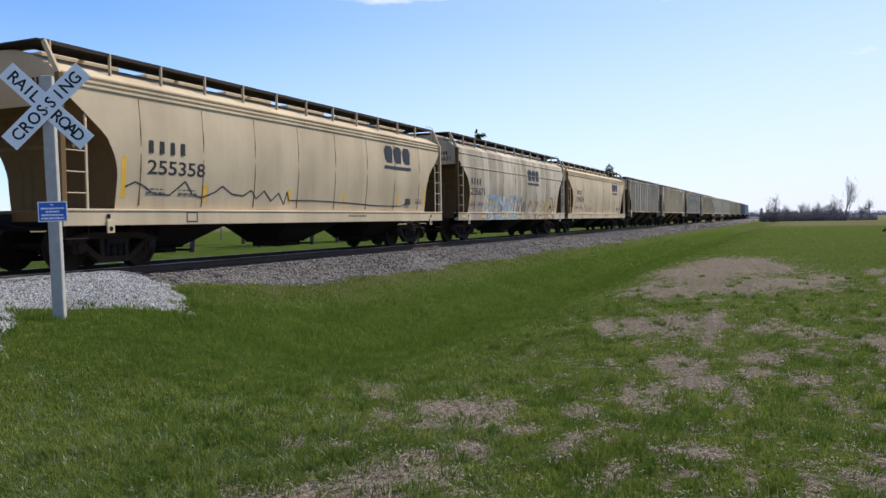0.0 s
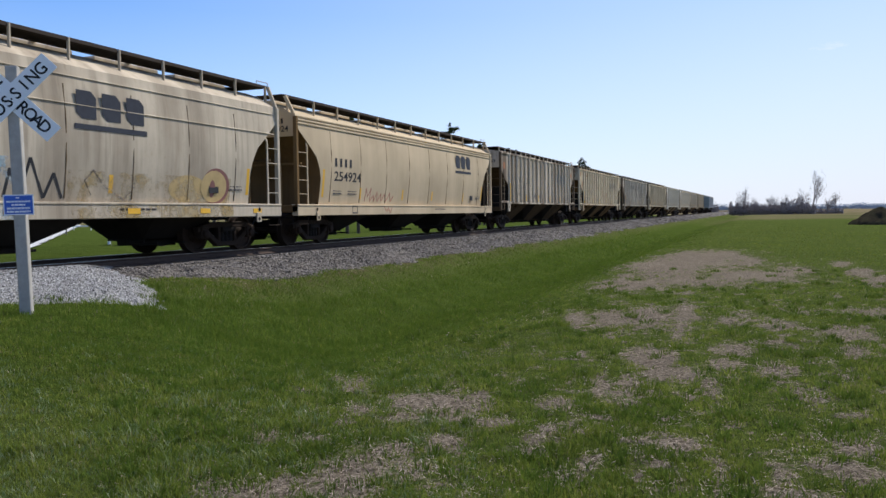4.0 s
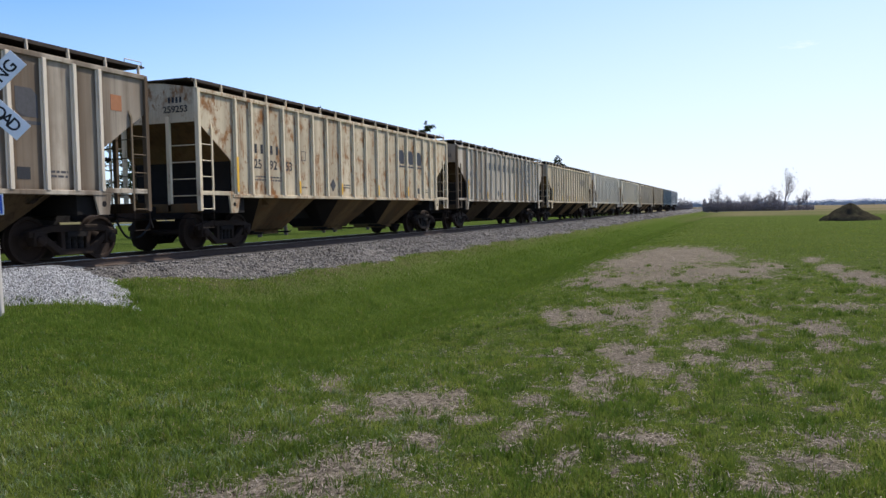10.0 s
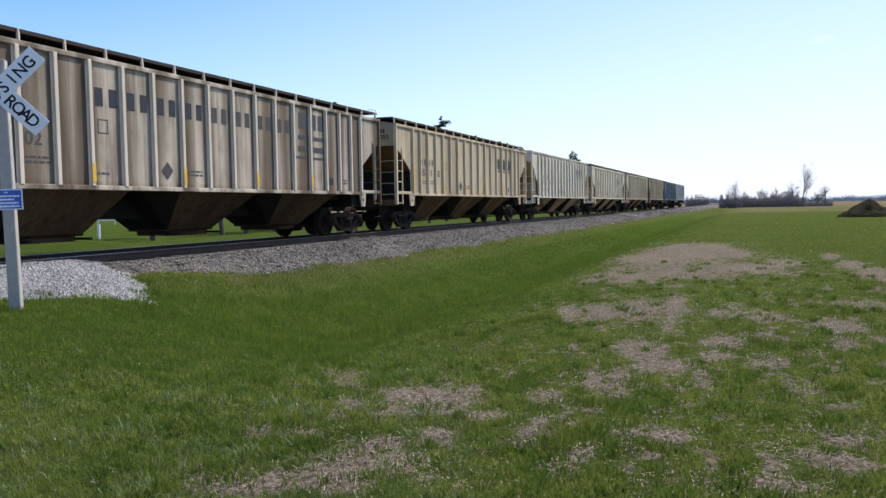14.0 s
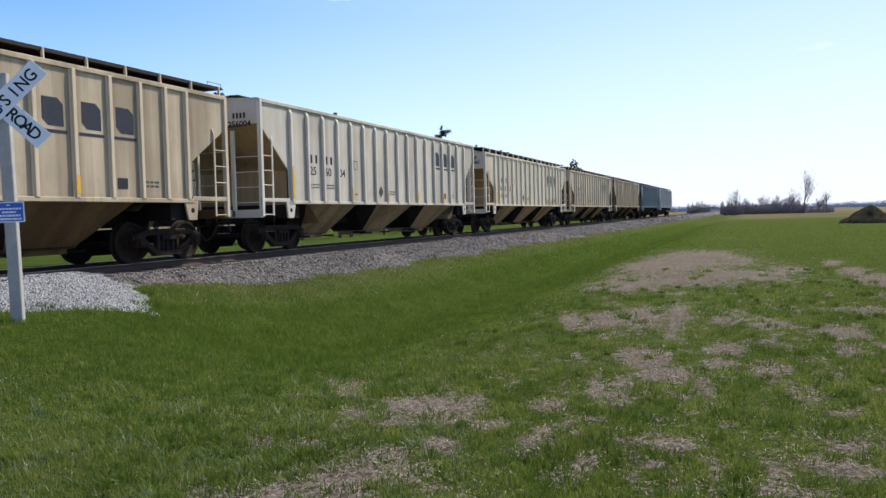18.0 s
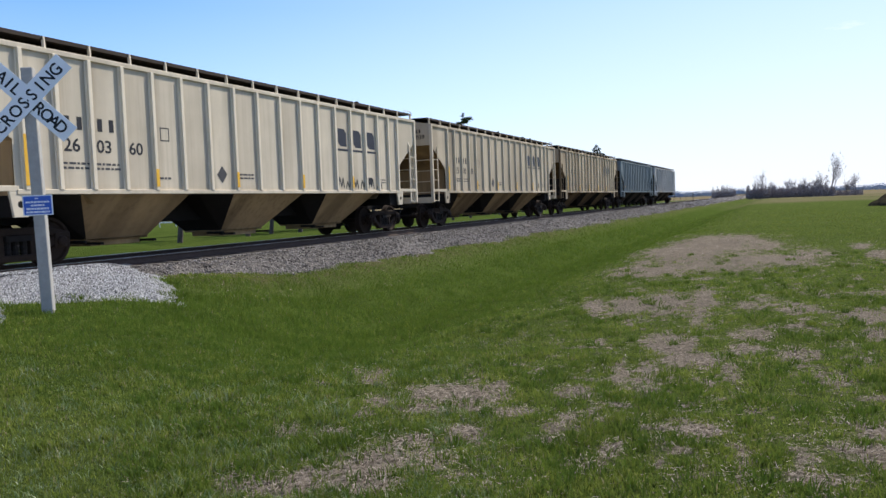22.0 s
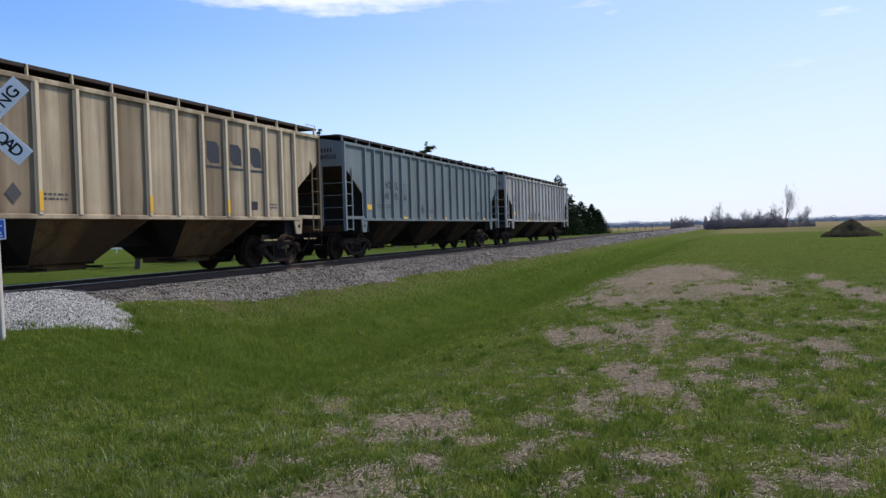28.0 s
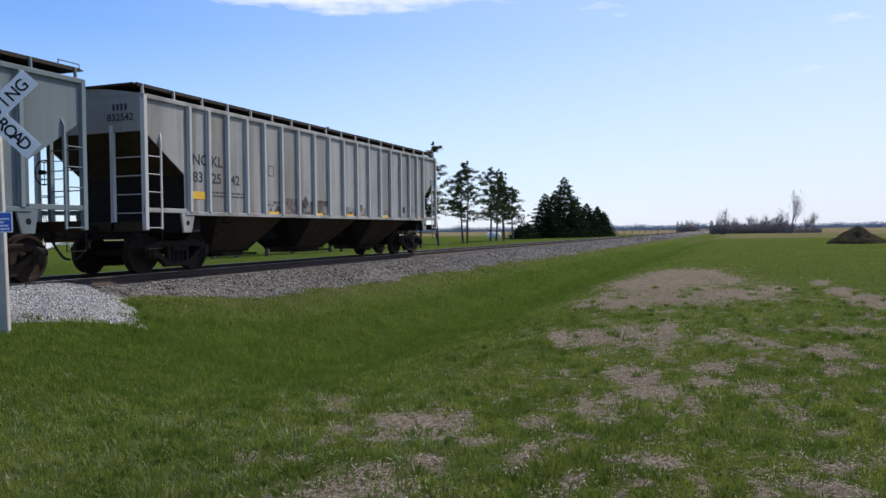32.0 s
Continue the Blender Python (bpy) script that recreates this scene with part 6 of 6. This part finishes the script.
def stake(x, y, h, r, material, label, name="stake"):
    t = thing(name, (x, y, ground_z(x, y)), label, "post")
    part("shaft", Shape().box(-r, r, -r, r, -0.3, h), material, t, bevel=r * 0.2)
    part("cap", Shape().box(-r * 1.15, r * 1.15, -r * 1.15, r * 1.15, h, h + r * 0.5), material, t)


M_GALV = plain("dull_galvanised_steel", (0.25, 0.25, 0.25), 0.55, 0.4)
stake(-11.0, 114.0, 1.75, 0.045, M_BARK, "thin dark marker stake beside the ballast")
for i in range(7):
    stake(-35.0 + i * 0.2, 215.0 + i * 18, 1.3, 0.09, M_BARK, "short wooden fence post beyond the track", "fence_post")
stake(-36.0, 35.6, 0.85, 0.07, M_WHITE, "short white marker post on the lawn", "marker_post")
fence = thing("rail_fence", (-85.0, 78.0, ground_z(-85.0, 78.0)), "low white rail fence across the far lawn", "fence")
fence.rotation_euler = (0, 0, math.atan2(6.0, 9.0))
for i in range(6):
    part("fence_post", Shape().box(i * 2.16 - 0.05, i * 2.16 + 0.05, -0.05, 0.05, -0.3, 0.62), M_WHITE, fence, bevel=0.01)
part("fence_rail", Shape().box(-0.1, 10.9, -0.075, -0.052, 0.38, 0.54), M_WHITE, fence, bevel=0.005)

tank = thing("propane_tank", (-39.3, 127.0, ground_z(-39.3, 127.0)), "white horizontal propane tank on the lawn", "tank")
M_TANK = plain("white_tank_enamel", (0.78, 0.78, 0.76), 0.4, 0.0, 0.05, 2, 0.03)
part("vessel", Shape().lathe([(-1.25, 0.02), (-1.22, 0.22), (-1.10, 0.42), (-0.95, 0.48), (0.95, 0.48), (1.10, 0.42), (1.22, 0.22), (1.25, 0.02)], 20, "x", (0, 0, 0.85)), M_TANK, tank, smooth=True)
part("dome", Shape().lathe([(1.30, 0.2), (1.48, 0.2), (1.52, 0.12)], 12, "z"), M_TANK, tank)
for sx in (-0.7, 0.7):
    part("leg", Shape().box(sx - 0.08, sx + 0.08, -0.35, 0.35, 0, 0.5), M_GALV, tank)

# ---------- grass ----------
GX0, GY0, GS = -13.0, -9.5, 0.1
ga, gb = int(27 / GS), int(60.5 / GS)
grid_z = np.zeros((gb, ga), np.float32)
for j in range(gb):
    for i in range(ga):
        x, y = GX0 + i * GS, GY0 + j * GS
        grid_z[j, i] = ground_z(x, y)


gxs, gys = np.meshgrid(GX0 + np.arange(ga) * GS, GY0 + np.arange(gb) * GS)
grid_b = bare_field(gxs.ravel(), gys.ravel()).reshape(gb, ga)


def sample(table, x, y):
    i = np.clip((x - GX0) / GS, 0, ga - 1.01)
    j = np.clip((y - GY0) / GS, 0, gb - 1.01)
    i0, j0 = i.astype(int), j.astype(int)
    u, w = i - i0, j - j0
    return (table[j0, i0] * (1 - u) + table[j0, i0 + 1] * u) * (1 - w) + (table[j0 + 1, i0] * (1 - u) + table[j0 + 1, i0 + 1] * u) * w


def blades(n, near, far, seed, height, width, lay=0.35, rank=False, tuft=0.0, arc=(-16, 62)):
    """Bent three-faced blades, thinner and shorter in worn spots."""
    g = np.random.default_rng(seed)
    r = near * np.exp(g.random(n) * math.log(far / near))
    a = np.radians(g.uniform(arc[0], arc[1], n))
    x, y = -np.sin(a) * r, np.cos(a) * r
    dome = np.ones(n)
    if tuft:
        # most blades gather in low domed clumps
        nc = n // 26
        cr = near * np.exp(g.random(nc) * math.log(far / near))
        ca = np.radians(g.uniform(arc[0], arc[1], nc))
        cs = g.uniform(0.035, 0.10, nc) * (1 + cr * 0.02)
        tall = g.uniform(0.55, 1.5, nc)
        pick = g.integers(0, nc, n)
        far_out = g.normal(0, 1, (n, 2)) * 0.62
        inside = g.random(n) < tuft
        x = np.where(inside, -np.sin(ca[pick]) * cr[pick] + far_out[:, 0] * cs[pick], x)
        y = np.where(inside, np.cos(ca[pick]) * cr[pick] + far_out[:, 1] * cs[pick], y)
        dome = np.where(inside, tall[pick] * (0.5 + 0.9 * np.exp(-(far_out ** 2).sum(1) * 1.2)), 0.6)
        r = np.hypot(x, y)
    b = sample(grid_b, x, y)
    clump = np.sin(x * 3.1 + np.sin(y * 2.3) * 2) * np.sin(y * 2.7 + np.sin(x * 3.7) * 2) * 0.5 + 0.5
    off = (x - ROAD_P.x) * ROAD_N.x + (y - ROAD_P.y) * ROAD_N.y
    stone = (x < -9.5 - 0.9 * (y < 17) + 0.35 * np.sin(y * 1.9) + 0.25 * np.sin(y * 5.1)) | (off < 0.2) | (in_apron(x, y, 0.45) | (in_apron(x, y) & (g.random(n) < 0.6)))
    keep = (g.random(n) > b * 1.25 - 0.05) & ~stone & (g.random(n) < 0.55 + 0.55 * clump)
    keep &= g.random(n) > (r - 0.55 * far) / (0.45 * far)
    if rank:
        lx = x + 0.4 * np.sin(y * 0.9) + 0.25 * np.sin(y * 2.3 + 1) + g.normal(0, 0.75, n) * (x > -6)
        keep &= (lx > -9.7) & (lx < -3.6) & (y > 5)
    else:
        keep &= ~((x > -9.2) & (x + g.normal(0, 0.8, n) < -4.2) & (y > 6.5) & (g.random(n) < 0.75))
    r, x, y, b, clump, dome = r[keep], x[keep], y[keep], b[keep], clump[keep], dome[keep]
    k = len(r)
    z = sample(grid_z, x, y)
    ditch = np.exp(-((x + 6.8) / 1.9) ** 2) * (y > 7)
    h = height * dome * g.uniform(0.6, 1.2, k) * (0.6 + 0.7 * clump ** 2) * (1 - 0.45 * b) * (1 + 0.5 * ditch) * (1 + r * 0.012)
    w = width * (1 + r * 0.20) * g.uniform(0.7, 1.3, k)
    t = g.random(k) * 2 * np.pi
    sx, sy = np.cos(t) * w, np.sin(t) * w
    ln = g.normal(0, lay, (k, 2)) * h[:, None]
    p = np.empty((k, 5, 3))
    p[:, 0] = np.stack([x - sx, y - sy, z - 0.01], 1)
    p[:, 1] = np.stack([x + sx, y + sy, z - 0.01], 1)
    p[:, 2] = np.stack([x - sx * 0.75 + ln[:, 0] * 0.4, y - sy * 0.75 + ln[:, 1] * 0.4, z + h * 0.55], 1)
    p[:, 3] = np.stack([x + sx * 0.75 + ln[:, 0] * 0.4, y + sy * 0.75 + ln[:, 1] * 0.4, z + h * 0.55], 1)
    p[:, 4] = np.stack([x + ln[:, 0] * 1.25, y + ln[:, 1] * 1.25, z + h], 1)
    f = np.array([(0, 1, 3), (0, 3, 2), (2, 3, 4)])[None] + (np.arange(k) * 5)[:, None, None]
    return p.reshape(-1, 3), f.reshape(-1, 3)


M_GRASS = leaf_material("spring_grass", (0.154, 0.196, 0.031), (0.285, 0.320, 0.064), 0.42, 0.07, 0.08)
M_STRAW = leaf_material("dry_straw", (0.13, 0.10, 0.074), (0.50, 0.42, 0.33), 0.2)
v0, f0 = blades(430000, 2.2, 20.0, 11, 0.033, 0.0015, tuft=0.85)
v1, f1 = blades(130000, 14.0, 80.0, 12, 0.030, 0.0013)
v2, f2 = blades(460000, 6.5, 75.0, 13, 0.055, 0.0012, rank=True)
v3, f3 = blades(210000, 0.7, 9.0, 14, 0.043, 0.0018, tuft=0.6, arc=(62, 344))
v4, f4 = blades(60000, 0.5, 2.4, 16, 0.043, 0.0018, tuft=0.6)
v, f = np.concatenate([v0, v1, v3, v4]), np.concatenate([f0, f1 + len(v0), f3 + len(v0) + len(v1), f4 + len(v0) + len(v1) + len(v3)])
tagged(new("grass", mesh_arrays("grass", v, f, M_GRASS)), "short fresh green spring grass", "grass", kind="stuff")

M_RANK = leaf_material("rank_ditch_grass", (0.106, 0.158, 0.022), (0.166, 0.222, 0.038), 0.42, 0.02)
tagged(new("ditch_grass", mesh_arrays("ditch_grass", v2, f2, M_RANK)), "taller dark green grass in the ditch beside the ballast", "grass", kind="stuff")

# extra blades whose pale colour paints in the grass's glints
M_GLINT = leaf_material("glint_pale_grass", (0.17, 0.22, 0.075), (0.36, 0.41, 0.22), 0.35, 0.05, 0.3)
v5, f5 = blades(42000, 2.4, 9.5, 17, 0.040, 0.0013, lay=0.55, tuft=0.6, arc=(20, 61))
tagged(new("coarse_grass", mesh_arrays("coarse_grass", v5, f5, M_GLINT)), "coarse grass blades coloured pale to give glints", "grass", kind="stuff")

# coarse tufts standing out of the worn turf
g = np.random.default_rng(31)
tv, tf, done = [], [], 0
for i in range(2000):
    r = 2.6 * math.exp(g.random() * math.log(20 / 2.6))
    a = radians(g.uniform(-14, 46))
    x, y = -math.sin(a) * r, math.cos(a) * r
    if i >= 1860:
        x, y = g.uniform(-10.6, -7.0), g.uniform(4.6, 9.8)
        r = math.hypot(x, y)
        if not -0.1 < apron_depth(x, y) < 0.9:
            continue
    elif x < -4.6 or (x < -3 and r > 8 and g.random() < 0.6):
        continue
    if i < 1860 and sample(grid_b, np.array([x]), np.array([y]))[0] > 0.3 and g.random() < 0.72:
        continue
    m, rad = int(g.uniform(16, 44)), g.uniform(0.02, 0.07)
    bx, by = x + g.normal(0, rad, m), y + g.normal(0, rad, m)
    bz = sample(grid_z, bx, by) + (0.04 if i >= 1860 else 0.0)
    h, w = g.uniform(0.03, 0.075, m), 0.0022 * (1 + 0.16 * r)
    t = g.random(m) * 2 * np.pi
    lx, ly = g.normal(0, 0.35, m) * h + (bx - x) * 0.5, g.normal(0, 0.35, m) * h + (by - y) * 0.5
    sx, sy = np.cos(t) * w, np.sin(t) * w
    p = np.stack([np.stack([bx - sx, by - sy, bz - 0.01], 1), np.stack([bx + sx, by + sy, bz - 0.01], 1), np.stack([bx + sx * 0.7 + lx * 0.4, by + sy * 0.7 + ly * 0.4, bz + h * 0.6], 1), np.stack([bx - sx * 0.7 + lx * 0.4, by - sy * 0.7 + ly * 0.4, bz + h * 0.6], 1), np.stack([bx + lx, by + ly, bz + h], 1)], 1)
    tv.append(p.reshape(-1, 3))
    tf.append((np.array([(0, 1, 2), (0, 2, 3), (3, 2, 4)])[None] + (done + np.arange(m) * 5)[:, None, None]).reshape(-1, 3))
    done += 5 * m
M_TUFT = leaf_material("dark_grass_tuft", (0.090, 0.138, 0.020), (0.172, 0.222, 0.040), 0.38, 0.03, 0.07)
tagged(new("grass_tufts", mesh_arrays("grass_tufts", np.concatenate(tv), np.concatenate(tf), M_TUFT)), "darker coarse grass tufts in the worn turf", "grass", kind="stuff")

# dry straw lying in the worn spots
g = np.random.default_rng(15)
n = 150000
r = 2.2 * np.exp(g.random(n) * math.log(30 / 2.2))
a = np.radians(g.uniform(-16, 50, n))
x, y = -np.sin(a) * r, np.cos(a) * r
keep = (g.random(n) < 0.02 + 0.95 * sample(grid_b, x, y) + 0.35 * (x < -8)) & ((x > -4.5) | ((x > -10.3) & (x < -8.3 + 0.5 * np.sin(y * 1.3)) & (y > 10)))
r, x, y = r[keep], x[keep], y[keep]
k = len(r)
z = sample(grid_z, x, y) + 0.006 + 0.02 * g.random(k)
t = g.random(k) * 2 * np.pi
ln = g.uniform(0.006, 0.017, k) * (1 + 0.05 * r)
w = 0.0009 * (1 + 0.22 * r)
dx, dy = np.cos(t), np.sin(t)
tilt = g.normal(0, 0.35, k) * ln
p = np.stack([np.stack([x - dx * ln - dy * w, y - dy * ln + dx * w, z - tilt * 0.3], 1), np.stack([x - dx * ln + dy * w, y - dy * ln - dx * w, z - tilt * 0.3], 1),
              np.stack([x + dx * ln + dy * w, y + dy * ln - dx * w, z + np.abs(tilt)], 1), np.stack([x + dx * ln - dy * w, y + dy * ln + dx * w, z + np.abs(tilt)], 1)], 1)
tagged(new("straw", mesh_arrays("straw", p.reshape(-1, 3), np.arange(4 * k).reshape(-1, 4), M_STRAW)), "dry straw litter lying on worn ground", "straw", kind="stuff")


# ---------- motion of the train ----------
def run_down(t):
    """Metres that the train still has to go, from its place at 16 s."""
    return 6.772 * (t - 16) + 0.01228 * (t - 16) ** 2


def motions():
    times = [i * 0.5 for i in range(65)]
    for car, mid, wheels in FLEET:
        walk(car, [(t, pose(TRACK_X, mid - run_down(t), 0)) for t in times])
        for w, yy in wheels:
            walk(w, [(i / 15, Matrix.Translation((0, yy, WHEEL_R)) @ Matrix.Rotation(run_down(i / 15) / WHEEL_R, 4, "X")) for i in range(481)])


motions()
